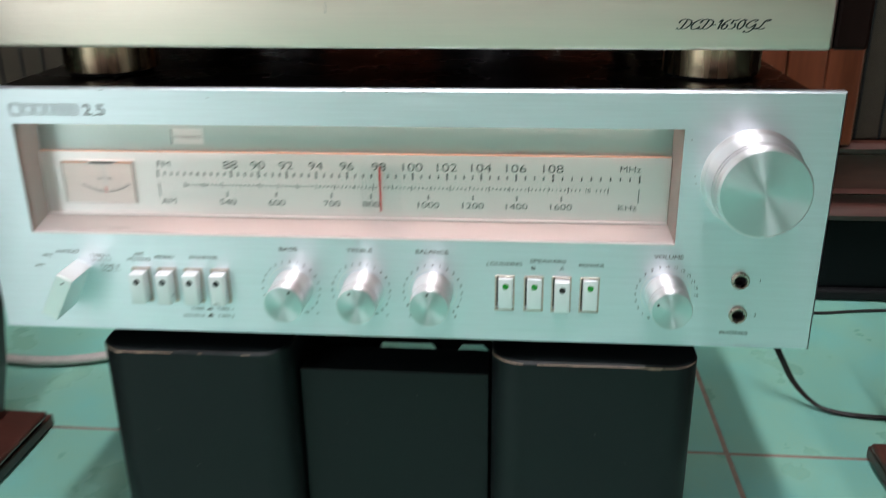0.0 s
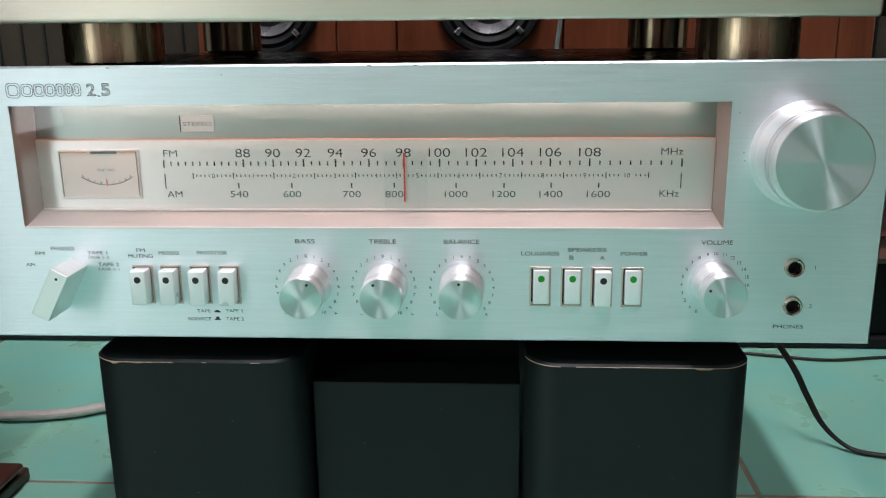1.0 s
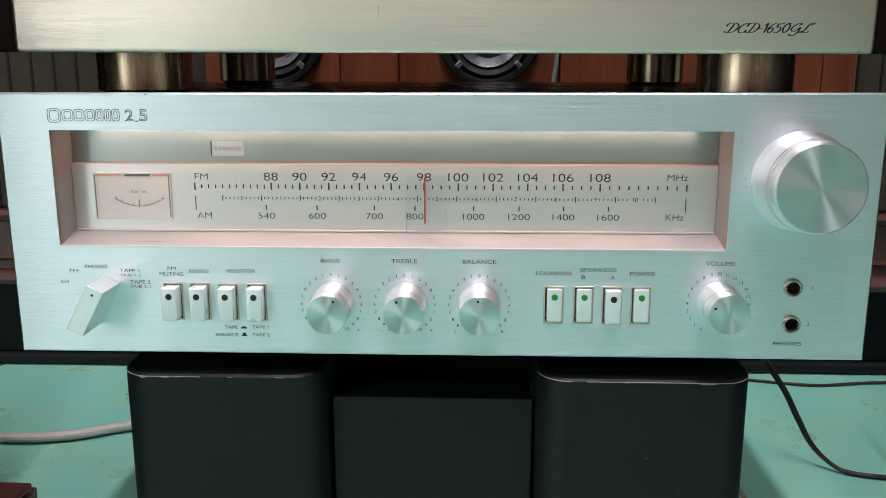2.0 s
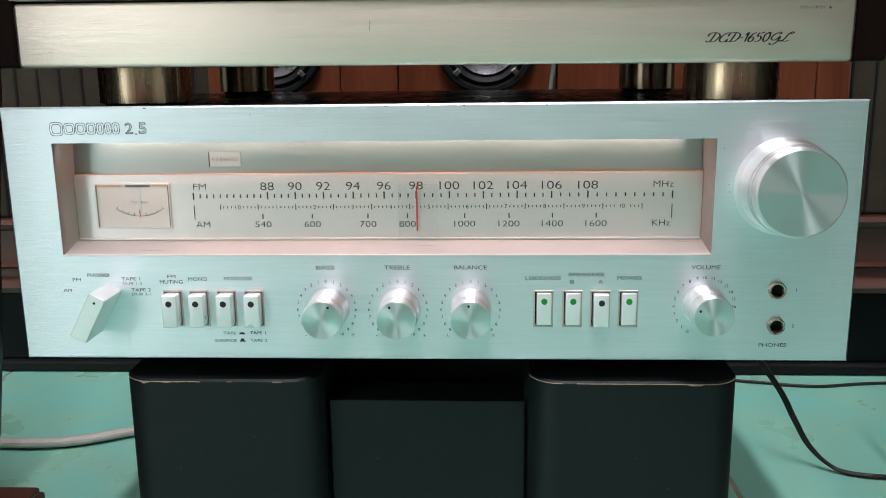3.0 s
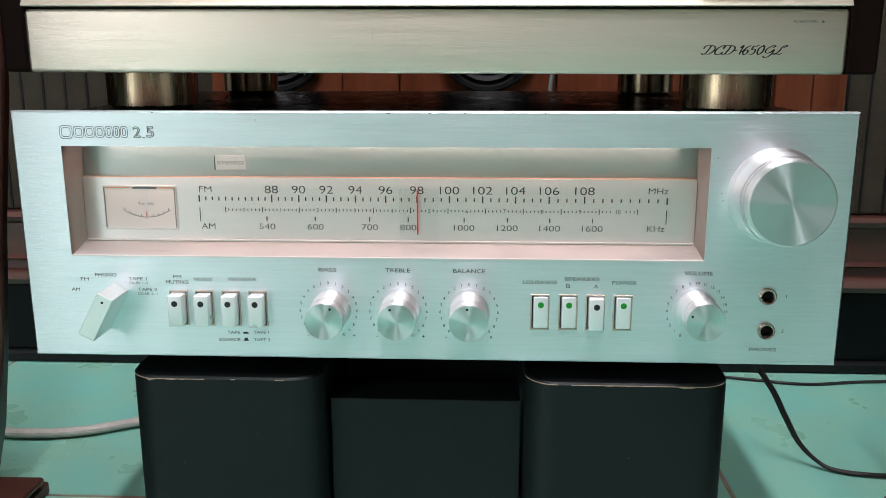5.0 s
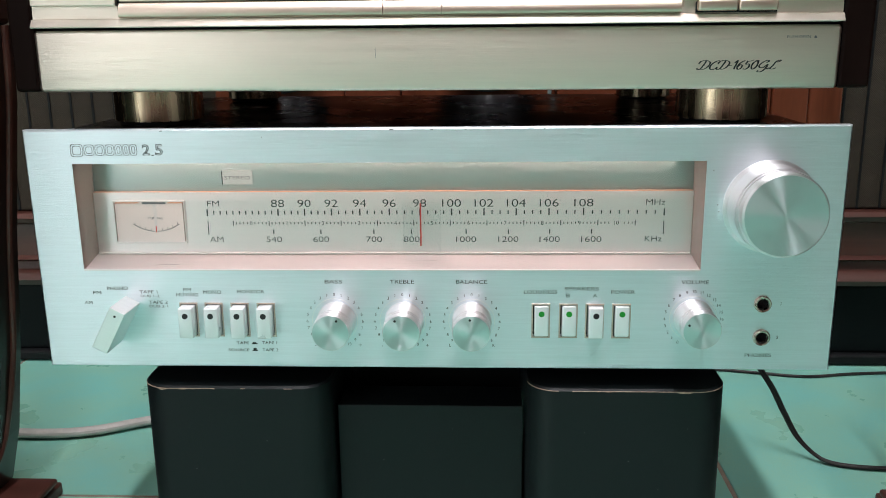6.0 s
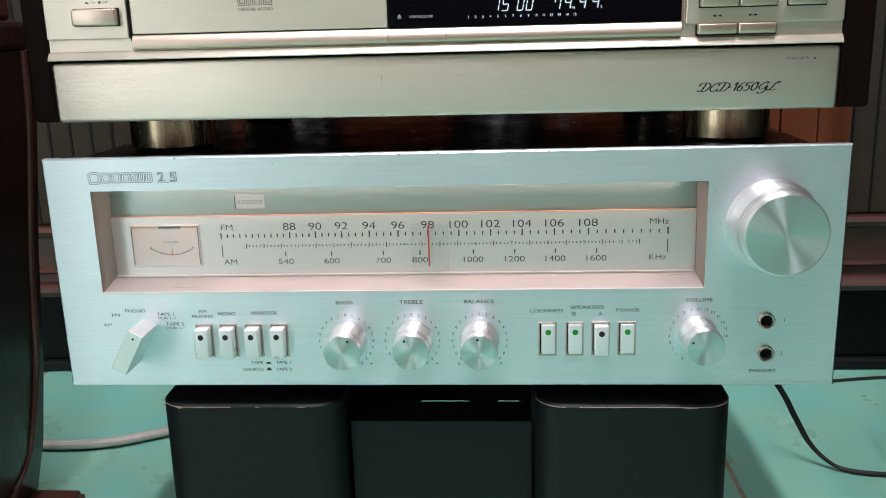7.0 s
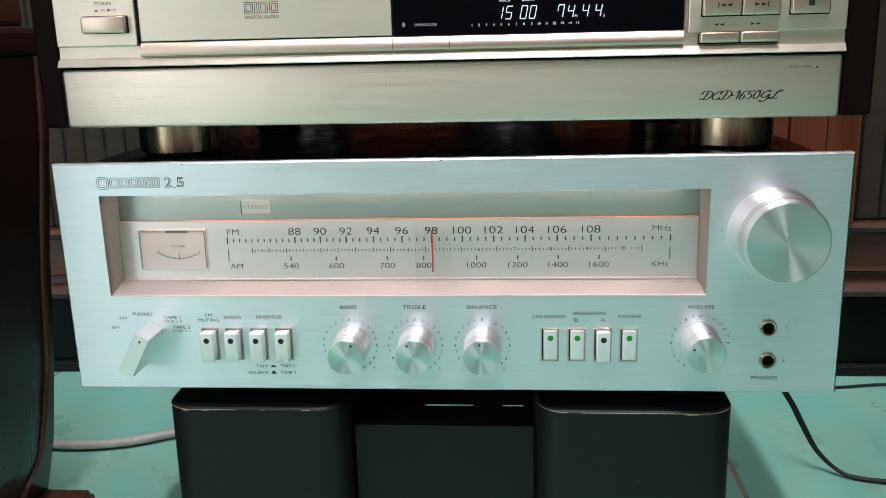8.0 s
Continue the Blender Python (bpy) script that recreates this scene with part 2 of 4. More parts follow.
def plate(x0, x1, z0, z1, y0, y1, holes, chamfer=0.0):
    """A plate that faces -y, with rectangular openings cut right through and a chamfered outer edge."""
    b = bmesh.new()
    c = chamfer
    xs = sorted({x0 + c, x1 - c, *(h[0] for h in holes), *(h[1] for h in holes)})
    zs = sorted({z0 + c, z1 - c, *(h[2] for h in holes), *(h[3] for h in holes)})

    def solid(i, k):
        if not (0 <= i < len(xs) - 1 and 0 <= k < len(zs) - 1):
            return False
        mx, mz = (xs[i] + xs[i + 1]) / 2, (zs[k] + zs[k + 1]) / 2
        return not any(h[0] < mx < h[1] and h[2] < mz < h[3] for h in holes)

    def quad(*p):
        b.faces.new([b.verts.new(v) for v in p])

    for i in range(len(xs) - 1):
        for k in range(len(zs) - 1):
            if not solid(i, k):
                continue
            a, d, e, f = xs[i], xs[i + 1], zs[k], zs[k + 1]
            quad((a, y0, e), (d, y0, e), (d, y0, f), (a, y0, f))
            for di, dk, p, q in ((-1, 0, (a, e), (a, f)), (1, 0, (d, f), (d, e)), (0, -1, (d, e), (a, e)), (0, 1, (a, f), (d, f))):
                inside = 0 <= i + di < len(xs) - 1 and 0 <= k + dk < len(zs) - 1
                if inside and not solid(i + di, k + dk):
                    quad((p[0], y0, p[1]), (q[0], y0, q[1]), (q[0], y1, q[1]), (p[0], y1, p[1]))
    inner = [(x0 + c, z0 + c), (x1 - c, z0 + c), (x1 - c, z1 - c), (x0 + c, z1 - c)]
    outer = [(x0, z0), (x1, z0), (x1, z1), (x0, z1)]
    for k in range(4):
        p, q, r, s_ = inner[k], inner[(k + 1) % 4], outer[(k + 1) % 4], outer[k]
        if c:
            quad((p[0], y0, p[1]), (q[0], y0, q[1]), (r[0], y0 + c, r[1]), (s_[0], y0 + c, s_[1]))
        quad((s_[0], y0 + c, s_[1]), (r[0], y0 + c, r[1]), (r[0], y1, r[1]), (s_[0], y1, s_[1]))
    bmesh.ops.remove_doubles(b, verts=b.verts[:], dist=1e-6)
    return b


def extrude(points, y0, y1, bm=None):
    """A prism of a polygon in x and z, from y0 to y1."""
    b = bm or bmesh.new()
    f = [b.verts.new((x, y0, z)) for x, z in points]
    g = [b.verts.new((x, y1, z)) for x, z in points]
    b.faces.new(f), b.faces.new(g[::-1])
    for k in range(len(points)):
        b.faces.new((f[k], f[(k + 1) % len(f)], g[(k + 1) % len(f)], g[k]))
    return b


def tube(points, r, seg=10, flat=1.0):
    """A cable: a round or flattened section swept along a smooth line through the points."""
    pts = [Vector(p) for p in points]
    line = []
    ext = [2 * pts[0] - pts[1], *pts, 2 * pts[-1] - pts[-2]]
    for k in range(1, len(ext) - 2):
        for j in range(12):
            u = j / 12
            p0, p1, p2, p3 = ext[k - 1:k + 3]
            line.append(0.5 * (2 * p1 + (p2 - p0) * u + (2 * p0 - 5 * p1 + 4 * p2 - p3) * u * u + (3 * p1 - p0 - 3 * p2 + p3) * u ** 3))
    line.append(pts[-1])
    b = bmesh.new()
    rings = []
    for k, p in enumerate(line):
        d = (line[min(k + 1, len(line) - 1)] - line[max(k - 1, 0)]).normalized()
        side = d.cross(Vector((0, 0, 1)))
        side = side.normalized() if side.length > 1e-4 else Vector((1, 0, 0))
        up = side.cross(d)
        rings.append([b.verts.new(p + side * r * flat * math.cos(w) + up * r * math.sin(w)) for w in (2 * math.pi * j / seg for j in range(seg))])
    for p, q in zip(rings, rings[1:]):
        for k in range(seg):
            b.faces.new((p[k], p[(k + 1) % seg], q[(k + 1) % seg], q[k]))
    b.faces.new(rings[0]), b.faces.new(rings[-1][::-1])
    return b


def lettering(body, cx, cz, cap, y, material, parent, name="lettering", width=0.0, shear=0.0, align="C", turn=0.0, outline=0.0):
    """Flat printed words: capitals cap high, centred on (cx, cz), 0.1 mm proud of the surface at y."""
    cu = bpy.data.curves.new("letters", "FONT")
    cu.body, cu.size, cu.shear, cu.offset = body, 1.0, shear, 0.0 if outline or cap < 0.0026 else -0.006
    if outline:
        cu.fill_mode, cu.bevel_depth, cu.bevel_resolution = "NONE", outline / cap * 0.72, 0
    tmp = bpy.data.objects.new("letters", cu)
    me = bpy.data.meshes.new_from_object(tmp)
    bpy.data.objects.remove(tmp)
    bpy.data.curves.remove(cu)
    xs, ys = [v.co.x for v in me.vertices], [v.co.y for v in me.vertices]
    base, top = (0.0, 0.729) if any(c in "Qy,gj" for c in body) or not any(c.isalnum() for c in body) else (min(ys), max(ys))
    if body in "-.":
        base, top = 0, 0.729
    k = cap / (top - base)
    kx = width / (max(xs) - min(xs)) if width else k
    mid = {"C": (min(xs) + max(xs)) / 2, "L": min(xs), "R": max(xs)}[align]
    ca, sa = math.cos(turn), math.sin(turn)
    for v in me.vertices:
        u, w = (v.co.x - mid) * kx, (v.co.y - (base + top) / 2) * k
        v.co = (cx + u * ca + w * sa, y - 0.0001 + v.co.z * k * 0.2, cz - u * sa + w * ca)
    me.materials.clear()
    me.materials.append(material)
    ob = new(name, me)
    ob.parent = parent
    return ob


SCRIPT = {
    "D": (0.92, [[(0.44, 0.96), (0.36, 0.5), (0.22, 0.08), (0.04, 0.0), (-0.10, 0.08), (0.0, 0.14)], [(-0.12, 0.62), (0.0, 0.94), (0.45, 1.02), (0.84, 0.80), (0.84, 0.42), (0.58, 0.06), (0.20, 0.04)]]),
    "C": (0.80, [[(0.60, 0.72), (0.76, 0.90), (0.58, 1.0), (0.22, 0.72), (0.08, 0.30), (0.25, 0.0), (0.58, 0.05), (0.76, 0.28)]]),
    "-": (0.30, [[(0.0, 0.42), (0.24, 0.48)]]),
    "1": (0.38, [[(0.10, 0.72), (0.30, 1.0), (0.29, 0.5), (0.28, 0.0)]]),
    "6": (0.62, [[(0.58, 1.0), (0.30, 0.80), (0.10, 0.35), (0.25, 0.0), (0.48, 0.12), (0.50, 0.42), (0.32, 0.52), (0.12, 0.30)]]),
    "5": (0.64, [[(0.20, 0.96), (0.15, 0.58), (0.40, 0.60), (0.52, 0.30), (0.34, 0.02), (0.04, 0.06)], [(0.20, 0.94), (0.40, 0.92), (0.66, 1.05)]]),
    "0": (0.66, [[(0.36, 1.0), (0.11, 0.70), (0.11, 0.25), (0.30, 0.0), (0.53, 0.30), (0.53, 0.75), (0.36, 1.0), (0.62, 0.92)]]),
    "G": (0.86, [[(0.60, 0.76), (0.78, 0.92), (0.58, 1.0), (0.22, 0.72), (0.10, 0.38), (0.28, 0.16), (0.55, 0.22), (0.80, 0.55), (0.74, 0.05), (0.50, -0.28), (0.16, -0.30), (0.20, -0.14)]]),
    "L": (0.90, [[(0.70, 0.78), (0.95, 0.96), (0.78, 1.02), (0.54, 0.80), (0.44, 0.40), (0.22, 0.05), (0.02, 0.04), (0.18, 0.14), (0.50, 0.0), (0.80, 0.14)]]),
}


def script(body, x, z, cap, width, y, material, parent, name):
    """A pen-written line of characters with thick down strokes and thin hairlines, leaning forward."""
    k = width / sum(SCRIPT[c][0] for c in body)
    b, at = bmesh.new(), 0.0
    for ch in body:
        adv, strokes = SCRIPT[ch]
        for stroke in strokes:
            p = [Vector((u, v)) for u, v in stroke]
            p = [2 * p[0] - p[1], *p, 2 * p[-1] - p[-2]]
            line = []
            for n in range(1, len(p) - 2):
                for j in range(8):
                    u = j / 8
                    line.append(0.5 * (2 * p[n] + (p[n + 1] - p[n - 1]) * u + (2 * p[n - 1] - 5 * p[n] + 4 * p[n + 1] - p[n + 2]) * u * u + (3 * p[n] - p[n - 1] - 3 * p[n + 1] + p[n + 2]) * u ** 3))
            line.append(p[-2])
            pts = [Vector((x + (at + q.x) * k + 0.42 * q.y * cap, z + q.y * cap)) for q in line]
            last = None
            for n, q in enumerate(pts):
                d = (pts[min(n + 1, len(pts) - 1)] - pts[max(n - 1, 0)]).normalized()
                w = cap * (0.040 + 0.075 * max(0.0, abs(d.y) - 0.25))
                side = Vector((-d.y, d.x)) * w
                row = [b.verts.new((q.x + side.x, y - 0.0001, q.y + side.y)), b.verts.new((q.x - side.x, y - 0.0001, q.y - side.y))]
                if last:
                    b.faces.new((last[0], row[0], row[1], last[1]))
                last = row
        at += adv
    return part(name, b, material, parent, "black pen-script model number")


def bars(rects, y, material, parent, name, thick=0.0001):
    """Printed marks, as thin rectangles (x, z, width, height), each a part."""
    made = {}
    for x, z, w, h in rects:
        k = (round(w, 6), round(h, 6))
        if k not in made:
            b = extrude([(-w / 2, -h / 2), (w / 2, -h / 2), (w / 2, h / 2), (-w / 2, h / 2)], -thick, 0)
            made[k] = bpy.data.meshes.new(name)
            bmesh.ops.recalc_face_normals(b, faces=b.faces)
            b.to_mesh(made[k])
            b.free()
            made[k].materials.append(material)
        ob = new(name, made[k])
        ob.parent = parent
        ob.location = (x, y, z)


# ---- the room ----
def room():
    """Plain walls, ceiling and a tube lamp that close the place."""
    floor = part("floor", box(-1.4, 2.2, -2.6, 1.2, -0.06, -0.0009), M_GROUT)
    tagged(floor, "turquoise ceramic floor tiles with dirty pinkish grout", "floor", kind="structure")
    for nm, bm in (("wall_north", box(-1.5, 2.3, 1.2, 1.3, -0.06, 2.7)), ("wall_east", box(2.2, 2.3, -2.6, 1.2, -0.06, 2.7))):
        tagged(part(nm, bm, M_WALL), "plain pale plastered wall of the room", "wall", kind="structure")
    # its dark rose colour is added to shade the reflections, centre and right
    tagged(part("wall_south", box(-1.5, 2.3, -2.7, -2.6, -0.06, 2.7), M_DIMWALL), "plain unseen plastered wall, darkened rose to dim the reflections", "wall", kind="structure")
    # unseen doorway opening, added where the west fill light stands
    b = bmesh.new()
    for r in ((-2.6, -2.4, -0.06, 2.7), (-1.3, 1.2, -0.06, 2.7), (-2.4, -1.3, 2.08, 2.7)):
        box(-1.5, -1.4, r[0], r[1], r[2], r[3], bm=b)
    tagged(part("wall_west", b, M_WALL), "plain pale plastered wall with an unseen, added doorway opening", "wall", kind="structure")
    tagged(part("ceiling", box(-1.5, 2.3, -2.7, 1.3, 2.7, 2.8), M_CEIL), "plain white painted ceiling", "ceiling", kind="structure")
    lx = LAMPS[0][0]
    lamp = thing("ceiling_lamp", "white fluorescent tube lamp fixed on the ceiling", "lamp", lx, -0.50, 2.7, "ceiling tubes")
    part("housing", box(lx - 0.03, lx + 0.03, -1.16, 0.16, 2.64, 2.7, 0.006), M_CEIL, lamp)
    b = lathe([(-1.12, 0.013), (0.12, 0.013)], lx, 2.615, 16)
    part("tube", b, M_TUBE, lamp, "lit white glass tube", True)
    hang(lamp)
    for x, watts in LAMPS[1:]:
        copy_thing(lamp, pose(x, -0.50, 2.7))
    return floor


FLOOR = room()


# ---- the furniture behind ----
def console():
    """The long wooden audio console behind the stack: plinth, mouldings, cloth grilles, a wooden middle with drivers."""
    t = thing("audio_console", "dark mahogany audio console with striped grey cloth grilles", "cabinet", 0, 0.53, 0)
    part("plinth", box(-1.05, 1.05, 0.54, 1.0, 0.012, 0.10, 0.004), M_BLACKBASE, t, "black painted plinth")
    part("base_strip", box(-1.05, 1.05, 0.531, 0.545, 0.001, 0.014, 0.003), M_RUBBER, t)
    prof = [(0.535, 0.10), (0.522, 0.103), (0.517, 0.110), (0.522, 0.117), (0.53, 0.121), (0.533, 0.126), (0.533, 0.130), (0.524, 0.134),
            (0.530, 0.138), (0.532, 0.176), (0.522, 0.180), (0.518, 0.186), (0.524, 0.191), (0.56, 0.192), (0.56, 0.10)]
    b = bmesh.new()
    f, g = [b.verts.new((-1.06, y, z)) for y, z in prof], [b.verts.new((1.06, y, z)) for y, z in prof]
    b.faces.new(f), b.faces.new(g[::-1])
    for k in range(len(prof)):
        b.faces.new((f[k], f[(k + 1) % len(f)], g[(k + 1) % len(f)], g[k]))
    part("moulding", b, M_MAHOGANY, t, "reddish moulded base board", True)
    part("carcass", box(-1.05, 1.05, 0.58, 1.0, 0.192, 1.05, 0.004), M_DARKWOOD, t)
    part("grille", box(-1.03, -0.275, 0.535, 0.575, 0.192, 0.95, 0.003), M_CLOTH, t, "grey-brown striped woven cloth")
    part("grille", box(0.425, 1.03, 0.535, 0.575, 0.192, 0.95, 0.003), M_CLOTH, t, "grey-brown striped woven cloth")
    for x0, n in ((-1.02, 29), (0.434, 23)):
        for k in range(n):
            x = x0 + 0.0258 * k
            part("stripe", box(x - 0.0012, x + 0.0012, 0.5335, 0.536, 0.193, 0.949), M_RUBBER, t)
    # the wooden middle with vertical boards
    edges = [-0.272, -0.215, -0.125, -0.062, 0.11, 0.235, 0.345, 0.385, 0.422]
    for k, (a, c) in enumerate(zip(edges, edges[1:])):
        part("board", box(a + 0.0006, c - 0.0006, 0.505 + 0.002 * (k % 2), 0.575, 0.192, 0.95, 0.002), M_WOOD, t)
    for x in (0.034, -0.196):
        d = part("driver", lathe([(0.512, 0.0), (0.506, 0.010), (0.509, 0.013), (0.512, 0.016), (0.503, 0.037), (0.499, 0.042),
                                  (0.502, 0.046), (0.496, 0.0485), (0.496, 0.0525), (0.506, 0.055)], x, 0.386, 48), M_RUBBER, t, "black round driver with grey cone", True)
        part("cone", lathe([(0.510, 0.016), (0.5015, 0.034), (0.503, 0.034), (0.512, 0.016)], x, 0.386, 48), M_CONE, d, "", True)
        part("dust_cap", lathe([(0.5025, 0.0001), (0.5035, 0.006), (0.507, 0.0115)], x, 0.386, 32), M_CHROME, d, "", True)
        for w in (45, 135, 225, 315):
            a = radians(w)
            part("lug", box(-0.004, 0.004, 0.4935, 0.497, -0.003, 0.003, 0.001), M_CHROME, d).matrix_basis = pose(x + 0.044 * math.cos(a), 0, 0.386 + 0.044 * math.sin(a), 0, -w, 0)
    # a thin lead that hangs down in front of the boards
    part("lead", tube([(0.108, 0.49, 0.44), (0.106, 0.492, 0.37), (0.102, 0.494, 0.33), (0.10, 0.495, 0.25)], 0.0022), M_GREYCABLE, t, "thin grey lead")
    return hang(t)


console()


def stand(side):
    """One end of the dark wooden stand: a tall panel on a stepped plinth."""
    s_ = -1 if side < 0 else 1
    t = thing("stand_end", "tall dark polished wooden stand end with a stepped plinth", "stand", 0.46 * s_, 0.0, 0, "stand ends")

    def b2(x0, x1, *r):
        return box(min(x0 * s_, x1 * s_), max(x0 * s_, x1 * s_), *r)
    o = -0.005 if s_ < 0 else 0.014
    part("plinth", b2(0.350 + o, 0.60, -0.20, 0.214, 0.0, 0.011, 0.002), M_MAHOGANY, t, "stepped mahogany plinth")
    part("plinth_step", b2(0.356 + o, 0.59, -0.19, 0.206, 0.011, 0.0165, 0.002), M_MAHOGANY, t)
    part("plinth_top", b2(0.346 + o, 0.58, -0.18, 0.200, 0.0165, 0.0225, 0.0025), M_MAHOGANY, t)
    edge = [(0.386, 0.0225), (0.374, 0.07), (0.363, 0.145), (0.353, 0.242), (0.339, 0.346), (0.335, 0.405)]
    part("panel", extrude([((x + o) * s_, z) for x, z in edge] + [(0.56 * s_, 0.405), (0.56 * s_, 0.0225)], -0.16, 0.200), M_DARKWOOD, t, "dark polished leaning panel")
    bead = [((x + o - 0.001) * s_, 0.186, z) for x, z in edge[:1:-1]] + [((0.3745 + o - 0.001) * s_, 0.178, 0.075), ((0.379 + o) * s_, 0.160, 0.048), ((0.3815 + o) * s_, 0.12, 0.038), ((0.3815 + o) * s_, -0.14, 0.036)]
    part("bead", tube(bead, 0.0028), M_MAHOGANY, t, "thin reddish bead moulding", True)
    part("ledge", b2(0.338 + o, 0.57, -0.17, 0.206, 0.405, 0.428, 0.005), M_DARKWOOD, t, "dark ledge")
    part("upper_board", b2(0.346 + o, 0.56, -0.16, 0.198, 0.428, 0.66, 0.004), M_MAHOGANY, t)
    return hang(t)


stand(-1)
stand(1)


# ---- the three black speakers ----
def speaker(x0, x1, y0, y1, top, chips, label, r=0.016):
    """A small black cabinet with rounded front corners and a worn top edge."""
    t = thing("speaker", label, "speaker", (x0 + x1) / 2, (y0 + y1) / 2, 0, "black speakers under the receiver")
    pts = []
    for cx, a0 in ((x0 + r, 180), (x1 - r, 270)):
        for k in range(9):
            a = radians(a0 + 90 * k / 8)
            pts.append((cx + r * math.cos(a), y0 + r + r * math.sin(a)))
    pts += [(x1, y1), (x0, y1)]
    b = bmesh.new()
    rows = [[b.verts.new((x, y, z)) for x, y in pts] for z in (0.0, top - 0.0012)]
    cx, cy = (x0 + x1) / 2, (y0 + y1) / 2
    rows.append([b.verts.new((cx + (x - cx) * 0.985, cy + (y - cy) * 0.985, top)) for x, y in pts])
    n = len(pts)
    for p, q in zip(rows, rows[1:]):
        for k in range(n):
            b.faces.new((p[k], p[(k + 1) % n], q[(k + 1) % n], q[k]))
    b.faces.new(rows[0][::-1]), b.faces.new(rows[-1])
    part("cabinet", b, M_VINYL, t, "", True)
    rnd = random.Random(int(1000 * (x0 + 1)))
    if chips:
        line = pts[1:17]
        dense = []
        for p, q in zip(line, line[1:]):
            m = max(1, int(math.dist(p, q) / 0.0025))
            dense += [(p[0] + (q[0] - p[0]) * k / m, p[1] + (q[1] - p[1]) * k / m) for k in range(m)]
        b, last = bmesh.new(), None
        for x, y in dense:
            u = (x - x0) / (x1 - x0)
            big = max([h for c, w, h in chips if abs(u - c) * (x1 - x0) < w / 2] or [0.0])
            h = big or (0.0 if noise.noise((u * 9 + x0 * 50, 3, 1)) < ((-0.3 if u < 0.42 else 0.22) if x0 < 0 else -0.4) else rnd.uniform(0.00003, 0.00008))
            gx, gy = (x - cx) * 1.0015 + cx, (y - cy) * 1.0015 + cy - 0.0001
            row = [b.verts.new((gx, gy, top - 0.0012 - h)), b.verts.new((gx, gy, top - 0.0011)), b.verts.new(((x - cx) * 0.9985 + cx, (y - cy) * 0.9985 + cy, top - 0.00095))]
            if last and h > 0 and last[1] > 0:
                b.faces.new((last[0][0], row[0], row[1], last[0][1])), b.faces.new((last[0][1], row[1], row[2], last[0][2]))
            last = (row, h)
        part("worn_edge", b, M_CHIP, t, "worn edge with bare chipboard")
    return t


LEFT = speaker(-0.1735, -0.0605, -0.002, 0.20, 0.195, [(0.03, 0.003, 0.0010), (0.12, 0.0035, 0.0012), (0.24, 0.0055, 0.0005), (0.30, 0.003, 0.0003), (0.40, 0.003, 0.0003)],
               "black vinyl speaker with chipped top edge", 0.018)
hang(LEFT)
RIGHT = speaker(0.0565, 0.1722, -0.002, 0.20, 0.195, [(0.40, 0.004, 0.0004), (0.78, 0.008, 0.0008)],
                "black vinyl speaker with a worn top edge", 0.018)
hang(RIGHT)
MIDDLE = speaker(-0.0585, 0.0548, 0.0215, 0.050, 0.1745, [], "slim black speaker between two larger ones", 0.003)
part("front_board", box(-0.0585, 0.0548, 0.018, 0.0213, 0.0, 0.1755, 0.0007), M_VINYL, MIDDLE, "black front board")
hang(MIDDLE)


def specks(parent, y, marks):
    """Pale dust and short scratches on a black front."""
    for x, z, w, h in marks:
        part("dust_speck", box(x - w / 2, x + w / 2, y - 0.0002, y + 0.0002, z - h / 2, z + h / 2, 0.00005, 1), M_DUST, parent).matrix_parent_inverse = Matrix.Translation(-parent.location)


specks(LEFT, -0.002, [(-0.142, 0.142, 0.0007, 0.0004), (-0.098, 0.161, 0.0004, 0.0006), (-0.120, 0.118, 0.0012, 0.0003)])
specks(RIGHT, -0.002, [(0.116, 0.150, 0.0008, 0.0004), (0.134, 0.132, 0.0005, 0.0005), (0.090, 0.168, 0.0004, 0.0004), (0.149, 0.171, 0.0005, 0.0003)])
specks(MIDDLE, 0.018, [(0.012, 0.160, 0.0005, 0.0004), (-0.031, 0.139, 0.0009, 0.0003)])


def wedge_board():
    """A black board behind the slim speaker, with a long slot low under its top rail."""
    pts = [(-0.0600, 0.0), (-0.0235, 0.0), (-0.0230, 0.1530), (-0.0205, 0.1555), (0.0130, 0.1555), (0.0175, 0.1500), (0.0300, 0.1500), (0.0340, 0.1555),
           (0.0480, 0.1555), (0.0530, 0.1500), (0.0535, 0.0), (0.0560, 0.0), (0.0560, 0.1945), (-0.0600, 0.1945)]
    return tagged(part("board", extrude(pts, 0.094, 0.106), M_VINYL), "black board upright between the speakers under the receiver", "board")


wedge_board()


